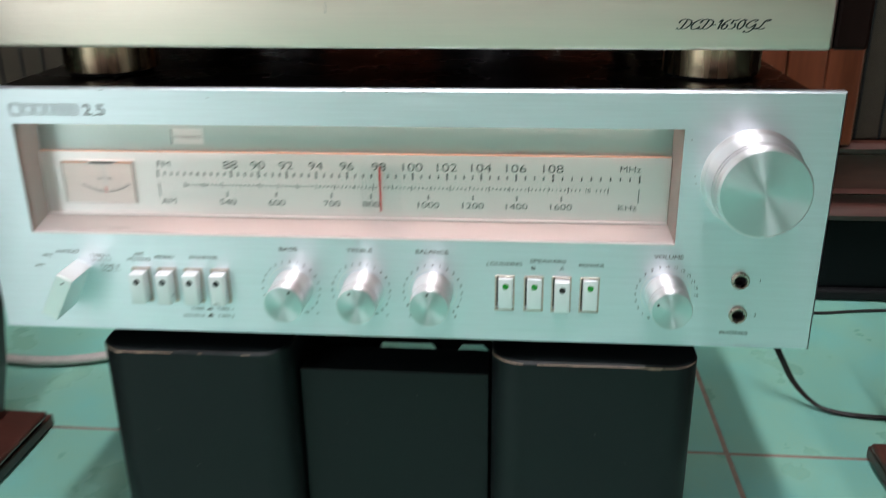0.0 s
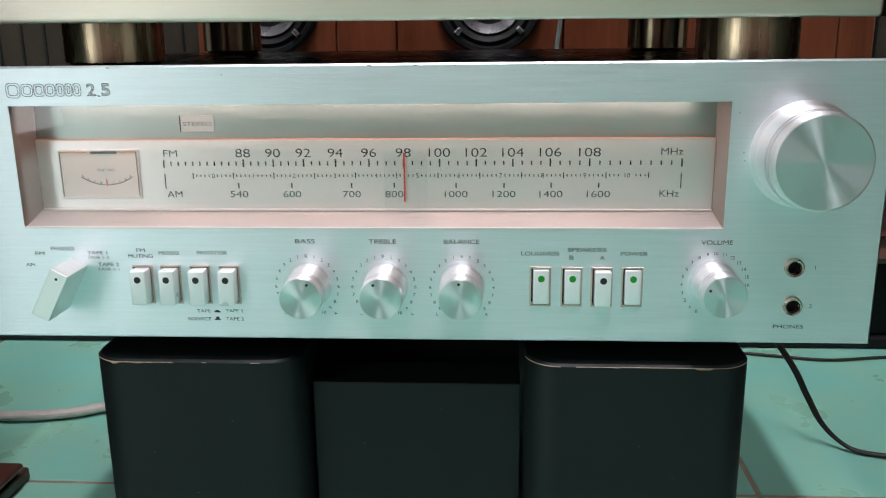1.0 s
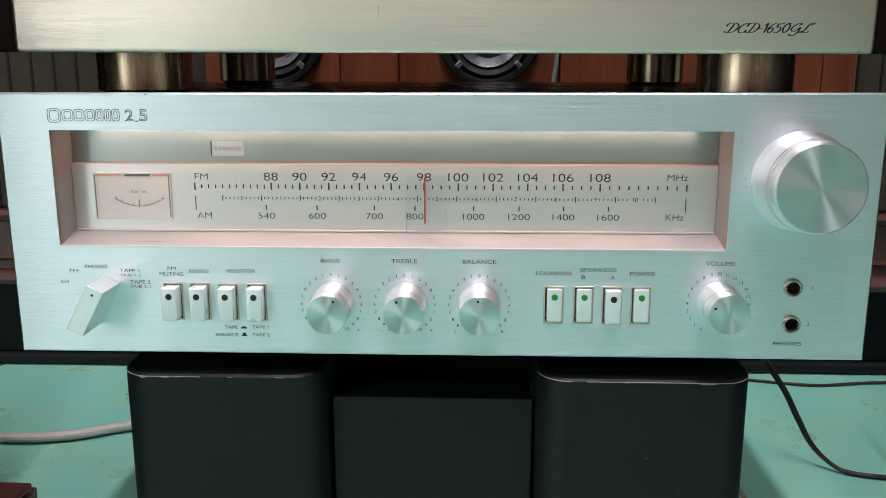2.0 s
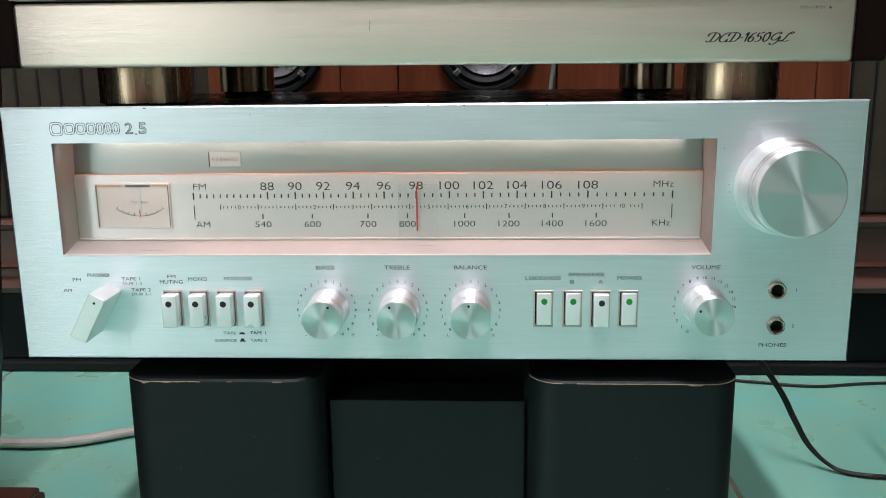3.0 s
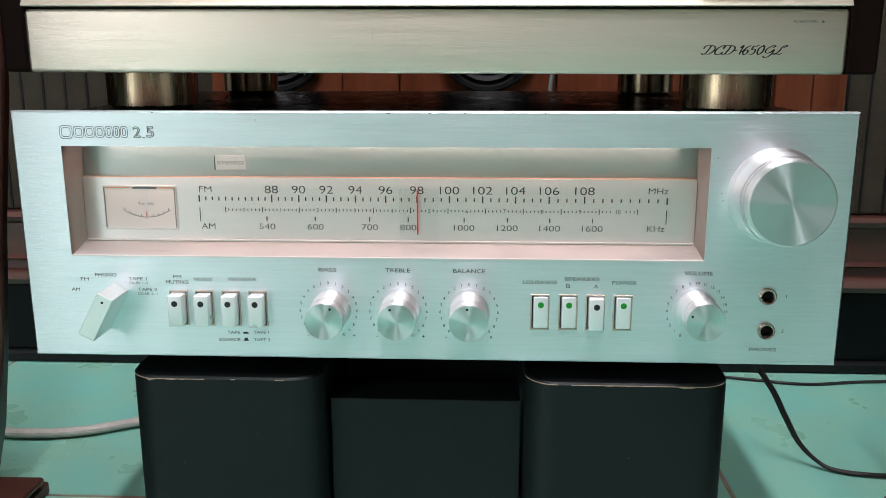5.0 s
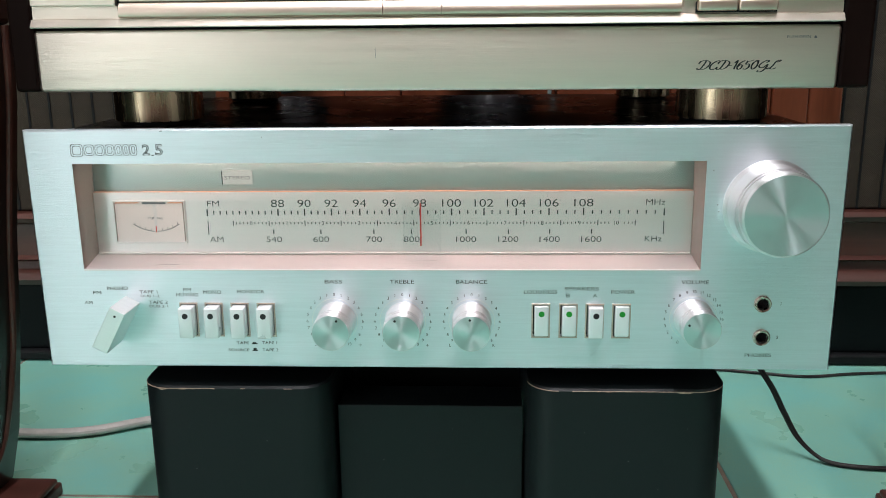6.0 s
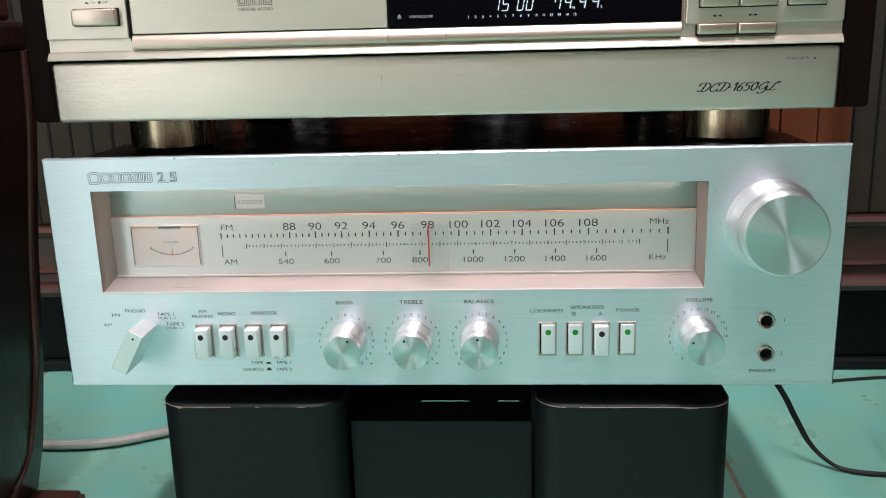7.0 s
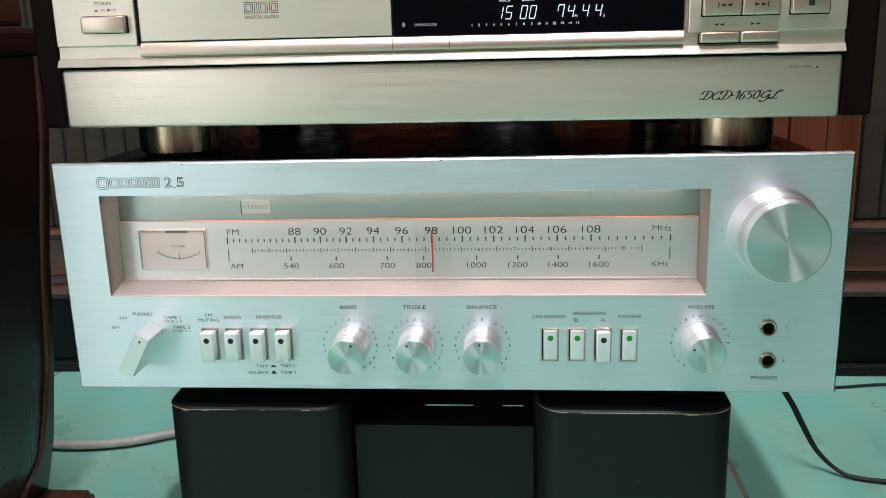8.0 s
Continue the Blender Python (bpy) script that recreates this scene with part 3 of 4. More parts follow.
# ---- the receiver ----
def receiver():
    """A silver stereo receiver: brushed face plate with a lit dial, knobs, push buttons and jacks, in a dark case."""
    t = thing("receiver", "vintage stereo receiver with brushed aluminium face and lit dial", "receiver", 0, 0.0, 0.195)
    x0, x1, z0, z1 = -0.225, 0.2268, 0.207, 0.346
    wx0, wx1, wz0, wz1 = -0.1985, 0.1515, 0.2655, 0.327
    keys = [-0.1392, -0.1245, -0.1093, -0.0941, 0.0635, 0.079, 0.0938, 0.1088]
    kw, kz0, kz1 = 0.0096, 0.2262, 0.2458
    jacks = [(0.1868, 0.2465), (0.1875, 0.2268)]
    holes = [(wx0, wx1, wz0, wz1)] + [(k - kw / 2, k + kw / 2, kz0, kz1) for k in keys] + [(jx - 0.0032, jx + 0.0032, jz - 0.0032, jz + 0.0032) for jx, jz in jacks]
    face = part("face_plate", plate(x0, x1, z0, z1, 0, 0.006, holes, 0.0009), M_FACE, t, "brushed aluminium face plate")
    b = bmesh.new()
    prof = [(-0.0001, 0.2079), (-0.0002, 0.2079), (-0.0002, 0.2092), (-0.0001, 0.20921)]
    f0, f1 = [b.verts.new((x0 + 0.0009, y, z)) for y, z in prof], [b.verts.new((x1 - 0.0009, y, z)) for y, z in prof]
    b.faces.new(f0), b.faces.new(f1[::-1])
    for k in range(4):
        b.faces.new((f0[k], f0[(k + 1) % 4], f1[(k + 1) % 4], f1[k]))
    part("lower_lip", b, M_FACE, face, "slightly raised lower lip")
    part("case", box(-0.218, 0.218, 0.0240, 0.30, 0.2105, 0.3425, 0.002), M_CASE, t, "black lacquered case")
    part("case_front", plate(-0.2178, 0.2178, 0.2107, 0.3423, 0.0062, 0.0240, [(wx0 - 0.001, wx1 + 0.001, wz0 - 0.001, wz1 + 0.001)]), M_CASE, t)
    lamp = area("dial_lamp", look((-0.0235, 0.0062, 0.3262), (-0.0235, 0.0172, 0.285)), 0.33, 0.003, 0.058, (1.0, 0.74, 0.66))
    lamp.parent = t
    for fx in (-0.14, 0.14):
        for fy in (0.05, 0.17):
            part("foot", lathe([(0.195, 0.010), (0.197, 0.0115), (0.2105, 0.0125)], fx, 0, 24, "z", fy), M_RUBBER, t, "", True)
    # lit dial in its recess
    dial = part("dial", box(-0.1965, 0.1495, 0.0172, 0.0195, 0.2715, 0.3078, 0.0003), M_DIAL, t, "silver tuning dial")
    part("dial_back", box(-0.1985, 0.1515, 0.0205, 0.022, 0.2655, 0.327), M_DIALBACK, t)
    part("dial_edge", box(-0.196, 0.149, 0.0171, 0.0185, 0.3078, 0.30815), M_EDGE, t, "orange lit edge of the dial")
    b = bmesh.new()

    def q(*p):
        b.faces.new([b.verts.new(v) for v in p])
    q((wx0, 0.0004, wz0), (wx1, 0.0004, wz0), (wx1 - 0.002, 0.0172, wz0 + 0.0062), (wx0 + 0.002, 0.0172, wz0 + 0.0062))
    part("dial_sill", b, M_SILL, t, "pale silver sill under the dial")
    b = bmesh.new()
    q((wx0, 0.0004, wz0), (wx0 + 0.002, 0.0172, wz0 + 0.0062), (wx0 + 0.002, 0.0205, wz1 - 0.0005), (wx0, 0.0004, wz1))
    part("dial_side_wall", b, M_SIDE, t, "dull pinkish recess side wall")
    b = bmesh.new()
    q((wx1, 0.0004, wz0), (wx1 - 0.002, 0.0172, wz0 + 0.0062), (wx1 - 0.002, 0.0205, wz1 - 0.0005), (wx1, 0.0004, wz1))
    part("dial_side_wall", b, M_SIDE, t, "dull pinkish recess side wall")
    part("sill_lip", box(wx0, wx1, -0.0003, 0.0012, wz0 - 0.0002, wz0 + 0.0007, 0.0002), M_REVEAL, t, "bright front lip of the sill")
    part("ledge_lip", box(-0.196, 0.149, 0.0150, 0.0171, 0.2712, 0.2722, 0.0003), M_REVEAL, t)
    pane = part("dial_glass", box(wx0, wx1, 0.0015, 0.0030, wz0 + 0.0006, wz1), M_GLASS, t, "clear dial glass")
    pane.visible_shadow = False
    # stereo lamp window
    st = part("stereo_lamp", box(-0.1205, -0.1025, 0.0198, 0.0206, 0.3117, 0.3200, 0.0002), M_STEREO, t)
    bars([(-0.1202, 0.3158, 0.0006, 0.0082)], 0.0198, M_INK, st, "window_edge")
    lettering("STEREO", -0.1113, 0.3157, 0.0020, 0.0198, M_INK_GREY, st, width=0.0150)
    # the dial's scales
    dy = 0.0172
    stations = [(88, -0.0880), (90, -0.0725), (92, -0.0568), (94, -0.0403), (96, -0.0232), (98, -0.0056), (100, 0.0127), (102, 0.0313), (104, 0.0497), (106, 0.0684), (108, 0.0880)]
    ticks = [(-0.1296, 0.2956, 0.0008, 0.0040), (0.1335, 0.2956, 0.0008, 0.0040)]
    for k in range(1, 11):
        ticks.append((-0.1296 + (0.0416 / 11) * k, 0.2956, 0.0007, 0.0022))
    for (n0, a), (n1, c) in zip(stations, stations[1:]):
        for j in range(1, 4):
            ticks.append((a + (c - a) * j / 4, 0.2956, 0.0007, 0.0022))
    for k in range(1, 9):
        ticks.append((0.0880 + 0.0455 / 9 * k, 0.2956, 0.0007, 0.0022))
    for n, x in stations:
        ticks.append((x, 0.2958, 0.0008, 0.0040))
        lettering(str(n), x, 0.3010, 0.0044, dy, M_INK, dial, "station_number", width=0.0076 if n < 100 else 0.0108)
    bars(ticks, dy, M_INK, dial, "fm_tick")
    bars([(-0.1296, 0.2865, 0.0005, 0.0078), (0.1335, 0.2865, 0.0005, 0.0078)], dy, M_INK, dial, "scale_end_line")
    log = []
    for k in range(12):
        log.append((-0.1147 + 0.0211 * k, 0.2893, 0.0005, 0.0030))
    for k in range(11):
        c = -0.1147 + 0.0211 * (k + 0.5)
        lettering(str(k), c, 0.2893, 0.0023, dy, M_INK, dial, "log_number", width=0.0)
        for j in (-4, -3, -2, -1, 1, 2, 3, 4):
            if abs(j) > 1 or k < 10:
                log.append((c + 0.0022 * j, 0.2893, 0.00050, 0.0012))
    bars(log, dy, M_INK, dial, "log_tick")
    am = [(540, -0.0912), (600, -0.0635), (700, -0.0325), (800, -0.0106), (1000, 0.0210), (1200, 0.0453), (1400, 0.0690), (1600, 0.0928)]
    bars([(x, 0.2842, 0.0007, 0.0026) for n, x in am], dy, M_INK, dial, "am_tick")
    for n, x in am:
        lettering(str(n), x, 0.2797, 0.0033, dy, M_INK, dial, "station_number", width=0.0092 if n < 1000 else 0.0116)
    for w, x, z, wd in (("FM", -0.1258, 0.3010, 0.0072), ("AM", -0.1252, 0.2797, 0.0080), ("MHz", 0.1285, 0.3013, 0.0108), ("KHz", 0.1280, 0.2800, 0.0096)):
        lettering(w, x, z, 0.0033, dy, M_INK, dial, "band_word", width=wd)
    part("pointer", box(-0.0055, -0.0047, 0.0150, 0.0160, 0.2762, 0.3012), M_NEEDLE, t, "red tuning pointer")
    carriage = part("pointer_carriage", box(-0.0150, 0.0065, 0.0135, 0.0143, 0.2700, 0.3020, 0.0002), M_CLEAR, t, "clear plastic pointer carriage")
    carriage.visible_shadow = False
    # tuning meter
    meter = part("tuning_meter", plate(-0.1850, -0.1425, 0.2775, 0.3030, 0.0162, 0.0172, [(-0.1844, -0.1431, 0.2781, 0.3024)], 0.0002), M_REVEAL, t, "tuning meter with a pale card")
    part("meter_card", box(-0.1844, -0.1431, 0.0168, 0.0171, 0.2786, 0.3020), M_METER, meter)
    arc = []
    for k in range(25):
        a = radians(-34 + 68 * k / 24)
        arc.append((-0.1603 + 0.0235 * math.sin(a), 0.3082 - 0.0235 * math.cos(a) + 0.0, 0.0013, 0.00035))
    for k in range(9):
        a = radians(-34 + 68 * k / 8)
        arc.append((-0.1603 + 0.0226 * math.sin(a), 0.3082 - 0.0226 * math.cos(a), 0.0004, 0.0010))
    bars(arc, 0.0168, M_INK_GREY, meter, "meter_tick")
    bars([(-0.1603, 0.2860, 0.0005, 0.0040)], 0.0163, M_NEEDLE, meter, "meter_needle")
    bars([(-0.1603, 0.2932, 0.0018, 0.0172)], 0.0166, M_REVEAL, meter, "needle_guard")
    bars([(-0.1605, 0.3016, 0.0140, 0.0012)], 0.0164, M_INK_GREY, meter, "meter_hood")
    # shaded sides of the recess and orange glow on top, painted as bars
    bars([(-0.1842, 0.2903, 0.0007, 0.0232), (-0.1434, 0.2903, 0.0009, 0.0232)], 0.0165, M_SIDE, meter, "meter_side_shade")
    bars([(-0.1765, 0.3017, 0.0140, 0.0007), (-0.1480, 0.3017, 0.0090, 0.0007)], 0.0165, M_EDGE, meter, "meter_lit_edge")
    lettering("TUNING", -0.1605, 0.2925, 0.0014, 0.0167, M_INK_GREY, meter, width=0.0092)
    # the maker's outlined name as plain blocks, then the numerals
    cuts = [(-0.1985, -0.1912, 0.0074), (-0.1908, -0.1848, 0.0062), (-0.1845, -0.1790, 0.0062), (-0.1787, -0.1735, 0.0062), (-0.1732, -0.1690, 0.0062), (-0.1687, -0.1650, 0.0062), (-0.1648, -0.1606, 0.0062)]
    for a, c, h in cuts:
        base, w = 0.3316 - (h - 0.0062) * 0.6, 0.00028
        for m in (0.0, 0.0011):
            b, rows = bmesh.new(), []
            for k in range(32):
                u = 2 * math.pi * k / 32
                cu, su = (math.copysign(abs(v) ** 0.55, v) for v in (math.cos(u), math.sin(u)))
                rx, rz = (c - a) / 2 - m, h / 2 - m
                rows.append([b.verts.new(((a + c) / 2 + cu * (rx - e), -0.00012, base + h / 2 + su * (rz - e))) for e in (0.0, w)])
            for k in range(32):
                p, q2 = rows[k], rows[(k + 1) % 32]
                b.faces.new((p[0], q2[0], q2[1], p[1]))
            part("name_outline", b, M_INK, face)
    for ch, a, c in (("2", -0.1578, -0.1535), (".", -0.1527, -0.1513), ("5", -0.1505, -0.1462)):
        lettering(ch, (a + c) / 2, 0.3347 if ch != "." else 0.3322, 0.0060 if ch != "." else 0.0013, -0.0001, M_INK, face, "outlined_numeral", width=c - a, outline=0.00017)
    for x, z in ((0.1552, 0.3218), (0.1585, 0.3030), (0.1593, 0.2992), (0.1640, 0.2905), (-0.0905, 0.3412), (0.0660, 0.2375)):
        part("dust_speck", disc(x, z, -0.0001, 0.00045, 0.0001, 8), M_WHITE_INK, face)
    for x, w in ((-0.1465, 0.0012), (-0.0190, 0.0020), (0.0030, 0.0014), (0.0215, 0.0010), (0.0640, 0.0008)):
        part("edge_nick", box(x - w / 2, x + w / 2, -0.0001, 0.0003, 0.3448, 0.3452), M_INK, face)
    # words on the face
    ink = [("BASS", -0.0543, 0.2590, 0.0022, 0.0100), ("TREBLE", -0.0152, 0.2590, 0.0022, 0.0138), ("BALANCE", 0.0243, 0.2590, 0.0022, 0.0176), ("VOLUME", 0.1490, 0.2590, 0.0022, 0.0152),
           ("LOUDNESS", 0.0632, 0.2531, 0.0020, 0.0188), ("SPEAKERS", 0.0862, 0.2551, 0.0020, 0.0190), ("B", 0.0787, 0.2511, 0.0021, 0.0022), ("A", 0.0938, 0.2511, 0.0021, 0.0023), ("POWER", 0.1093, 0.2532, 0.0020, 0.0132),
           ("1", 0.1970, 0.2465, 0.0019, 0.0), ("2", 0.1965, 0.2268, 0.0019, 0.0), ("PHONES", 0.1865, 0.2160, 0.0020, 0.0147),
           ("FM", -0.1392, 0.2541, 0.0018, 0.0045), ("MUTING", -0.1395, 0.2510, 0.0020, 0.0128), ("MONO", -0.1247, 0.2526, 0.0020, 0.0104), ("MONITOR", -0.1023, 0.2529, 0.0020, 0.0157),
           ("TAPE", -0.1090, 0.2218, 0.0017, 0.0072), ("TAPE 1", -0.0932, 0.2220, 0.0017, 0.0088), ("SOURCE", -0.1115, 0.2175, 0.0017, 0.0124), ("TAPE 2", -0.0930, 0.2176, 0.0017, 0.0094),
           ("AM", -0.1980, 0.2462, 0.0018, 0.0047), ("FM", -0.1922, 0.2522, 0.0018, 0.0047), ("PHONO", -0.1800, 0.2548, 0.0020, 0.0122), ("TAPE 1", -0.1620, 0.2527, 0.0018, 0.0105), ("TAPE 2", -0.1567, 0.2465, 0.0018, 0.0110)]
    for w, x, z, cap, wd in ink:
        lettering(w, x, z, cap, 0, M_INK, face, "word", width=wd)
    for w, x, z in (("DUB 1-2", -0.1613, 0.2502), ("DUB 2-1", -0.1567, 0.2440)):
        lettering(w, x, z, 0.0014, 0, M_INK_GREY, face, "word", width=0.0108)
    bars([(-0.1020, 0.2214, 0.0032, 0.0007), (-0.1020, 0.2219, 0.0018, 0.0007), (-0.1020, 0.2172, 0.0032, 0.0007), (-0.1020, 0.2180, 0.0018, 0.0014)], 0, M_INK, face, "switch_symbol")

    # tone knobs and volume knob
    def small_knob(name, cx, cz, dot, nums, label, nx):
        prof = [(0.0, 0.0113), (-0.0010, 0.0113), (-0.0014, 0.0109), (-0.0132, 0.0108), (-0.0134, 0.0102), (-0.0146, 0.0102), (-0.0148, 0.0107), (-0.0160, 0.0107),
                (-0.0162, 0.0101), (-0.0173, 0.0101), (-0.0175, 0.0106), (-0.0212, 0.0105), (-0.0219, 0.0103), (-0.0220, 0.0101)]
        k = part(name, lathe(prof, cx, cz, 72), M_TURNED, t, label, True)
        part("knob_cap", disc(cx, cz, -0.0222, 0.0100, 0.0002, 72), M_SPUN, k)
        part("skirt_line", lathe([(0.0, 0.0133), (-0.00008, 0.01325), (-0.00008, 0.0130), (0.0, 0.01295)], nx, cz, 64, caps=False), M_LEVER, face)
        a = radians(dot)
        part("index_dot", disc(cx + 0.0079 * math.sin(a), cz + 0.0079 * math.cos(a), -0.0224, 0.0007, 0.0002, 12), M_BLACKHOLE, k)
        for w, ang in nums:
            g = radians(ang)
            lettering(w, nx + 0.0160 * math.sin(g), cz - 0.0003 + 0.0160 * math.cos(g), 0.0017, 0, M_INK, face, "scale_number")
        return k
    for name, cx, dot, lo, hi, label in (("bass_knob", -0.0533, 27, 10, 10, "turned aluminium bass knob"), ("treble_knob", -0.0142, -25, 10, 10, "turned aluminium treble knob"), ("balance_knob", 0.0243, -5, 9, 9, "turned aluminium balance knob")):
        small_knob(name, cx, 0.2357, dot, [(str(abs(k)), 15 * k) for k in range(-lo, hi + 1)], label, cx - (0.001 if cx < 0 else 0))
        for w, dx in (("L", -0.0125), ("R", 0.0125)) if name[:3] == "bal" else (("-", -0.0130), ("+", 0.0130)):
            lettering(w, cx + dx, 0.2210, 0.0016 if w in "LR" else 0.0026, 0, M_INK, face, "scale_sign")
    small_knob("volume_knob", 0.1490, 0.2378, -65, [(str(k), 15 * k - 150) for k in range(0, 17)], "turned aluminium volume knob", 0.1490)
    # tuning knob
    prof = [(0.0, 0.0256), (-0.0012, 0.0256), (-0.0018, 0.0246), (-0.0028, 0.0238), (-0.0160, 0.0233), (-0.0162, 0.0217), (-0.0176, 0.0217), (-0.0178, 0.0230), (-0.0190, 0.0230),
            (-0.0192, 0.0215), (-0.0206, 0.0215), (-0.0208, 0.0228), (-0.0250, 0.0224), (-0.0259, 0.0216), (-0.0260, 0.0213)]
    k = part("tuning_knob", lathe(prof, 0.1868, 0.3019, 112), M_TURNED, t, "large turned aluminium tuning knob", True)
    part("knob_cap", disc(0.1868, 0.3019, -0.0262, 0.0212, 0.0002, 112), M_SPUN, k, "spun aluminium face")
    # source selector: a bevelled lever
    b = box(-0.0046, 0.0046, -0.0225, 0.0, -0.0132, 0.0132, 0.0004, 2)
    lever = part("selector_lever", b, M_LEVER, t, "square aluminium selector lever")
    lever.matrix_basis = pose(-0.1778, 0, 0.2367, 0, 28.5, 0)
    part("index_dot", disc(0, 0.0095, -0.0227, 0.0007, 0.0002, 12), M_BLACKHOLE, lever)
    # push buttons
    outs = [0.0078, 0.0078, 0.0078, 0.0078, 0.0016, 0.0016, 0.0050, 0.0016]
    for n, (kx, o) in enumerate(zip(keys, outs)):
        fr = part("button_frame", plate(kx - kw / 2 - 0.0005, kx + kw / 2 + 0.0005, kz0 - 0.0005, kz1 + 0.0005, -0.0004, 0.0010, [(kx - kw / 2 + 0.0003, kx + kw / 2 - 0.0003, kz0 + 0.0004, kz1 - 0.0004)], 0.0002), M_SLOT, t, "thin brass slot frame")
        part("slot", box(kx - kw / 2, kx + kw / 2, 0.0055, 0.0060, kz0, kz1), M_BLACKHOLE, fr)
        d = 0.0004 if o < 0.006 else 0.0
        bt = part("push_button", box(kx + d - 0.0040, kx + d + 0.0040, -o, 0.0055, kz0 + 0.0008, kz1 - 0.0008, 0.0007, 3), M_BUTTON, t, "silver push button" + (" pressed in" if o < 0.002 else ""), True)
        pressed = o < 0.002
        part("indicator", disc(kx + d, kz1 - 0.0054, -o - 0.0001, 0.0017, 0.0002, 24), M_GREEN if pressed else M_BLACKHOLE, bt, "green indicator" if pressed else "black indicator")
    # headphone jacks
    for jx, jz in jacks:
        j = part("headphone_jack", lathe([(0.0, 0.0048), (-0.0014, 0.0047), (-0.0020, 0.0041), (-0.0018, 0.0034), (0.0030, 0.0031)], jx, jz, 40, caps=False), M_NICKEL, t, "worn nickel headphone jack", True)
        part("jack_bore", lathe([(0.0005, 0.0029), (0.0050, 0.0031), (0.0052, 0.0)], jx, jz, 32, caps=False), M_BLACKHOLE, j)
    return hang(t)



receiver()


# ---- the disc player ----
def disc_player():
    """A champagne disc player with rosewood cheeks on brass feet, seen from its lid up to its display."""
    t = thing("disc_player", "champagne gold compact disc player with dark rosewood cheeks", "disc player", 0.002, 0.0, 0.3425)
    x0, x1, f = -0.2135, 0.2175, 0.003
    part("body", box(x0 + 0.001, x1 - 0.001, 0.0135, 0.31, 0.367, 0.478, 0.001), M_RUBBER, t, "black metal body")
    part("cheek", box(-0.2285, x0 - 0.0006, 0.006, 0.315, 0.3655, 0.482, 0.002), M_ROSEWOOD, t, "dark rosewood cheek")
    part("cheek", box(x1 + 0.0006, 0.2352, 0.006, 0.315, 0.3655, 0.482, 0.002), M_ROSEWOOD, t, "dark rosewood cheek")
    lid = part("control_flap", box(x0, x1, f, 0.013, 0.3655, 0.3984, 0.0022, 4), M_GOLD, t, "brushed champagne drop-down flap", True)
    script("DCD-1650GL", 0.1440, 0.3757, 0.0045, 0.0410, f, M_INK, lid, "model_number")
    lettering("PUSH OPEN", 0.1953, 0.3922, 0.0014, f, M_INK_GREY, lid, "word", width=0.0120)
    b = extrude([(0.2030, 0.3915), (0.2048, 0.3915), (0.2039, 0.3930)], f - 0.0001, f)
    part("symbol", b, M_INK_GREY, lid)
    b = box(-0.0270, -0.02685, f - 0.0002, f, 0.3830, 0.3885)
    part("scratch", b, M_INK_GREY, lid, "fine dark scratch")
    # ledge under the panels
    prof = [(0.0130, 0.3998), (0.0010, 0.3998), (0.0007, 0.4003), (0.0030, 0.4040), (0.0050, 0.4046), (0.0054, 0.4112), (0.0130, 0.4112)]
    b = bmesh.new()
    a_, c_ = [b.verts.new((x0, y, z)) for y, z in prof], [b.verts.new((x1, y, z)) for y, z in prof]
    b.faces.new(a_), b.faces.new(c_[::-1])
    for k in range(len(prof)):
        b.faces.new((a_[k], a_[(k + 1) % len(prof)], c_[(k + 1) % len(prof)], c_[k]))
    part("ledge", b, M_GOLD, t, "sloping champagne ledge", True)
    left = part("left_panel", box(x0, -0.1665, f, 0.0130, 0.4112, 0.478, 0.0006), M_GOLD, t, "brushed champagne panel")
    right = part("right_panel", box(0.1360, x1, f, 0.0130, 0.4112, 0.478, 0.0006), M_GOLD, t, "brushed champagne panel")
    tray = part("disc_tray", box(-0.1648, -0.0226, f + 0.0010, 0.0130, 0.4133, 0.474, 0.0006), M_GOLD, t, "disc tray front")
    show = part("display", box(-0.0218, 0.1338, f + 0.0010, 0.0130, 0.4128, 0.474, 0.0004), M_DISPLAY, t, "black display window with lit digits")
    # rounded bar under the tray and the display
    for a, c in ((-0.1648, -0.0226), (-0.0222, 0.0088), (0.0092, 0.1338)):
        prof = [(0.0075, 0.4049), (0.0026, 0.4049), (0.0016, 0.4055), (0.0012, 0.4068), (0.0015, 0.4084), (0.0026, 0.4108), (0.0046, 0.4127), (0.0075, 0.4130)]
        b = bmesh.new()
        p, q = [b.verts.new((a, y, z)) for y, z in prof], [b.verts.new((c, y, z)) for y, z in prof]
        b.faces.new(p), b.faces.new(q[::-1])
        for k in range(len(prof)):
            b.faces.new((p[k], p[(k + 1) % len(prof)], q[(k + 1) % len(prof)], q[k]))
        part("front_bar", b, M_GOLDBAR, t, "rounded polished bar", True)
    b = box(0.1338, 0.1360, 0.0052, 0.0130, 0.4060, 0.478, 0.0004)
    part("insert_edge", b, M_GOLDBAR, t)
    part("insert_edge", box(-0.1665, -0.1648, 0.0052, 0.0130, 0.4060, 0.478, 0.0004), M_RUBBER, t)
    # buttons
    def key(a, c, lo, hi, out, parent):
        return part("button", box(a, c, f - out, f + 0.001, lo, hi, 0.0009, 3), M_GOLDBAR, parent, "champagne push button", True)
    part("button_well", box(-0.1965, -0.1705, f - 0.0002, f + 0.0005, 0.4180, 0.4277), M_RUBBER, left)
    key(-0.1960, -0.1712, 0.4184, 0.4273, 0.0045, left)
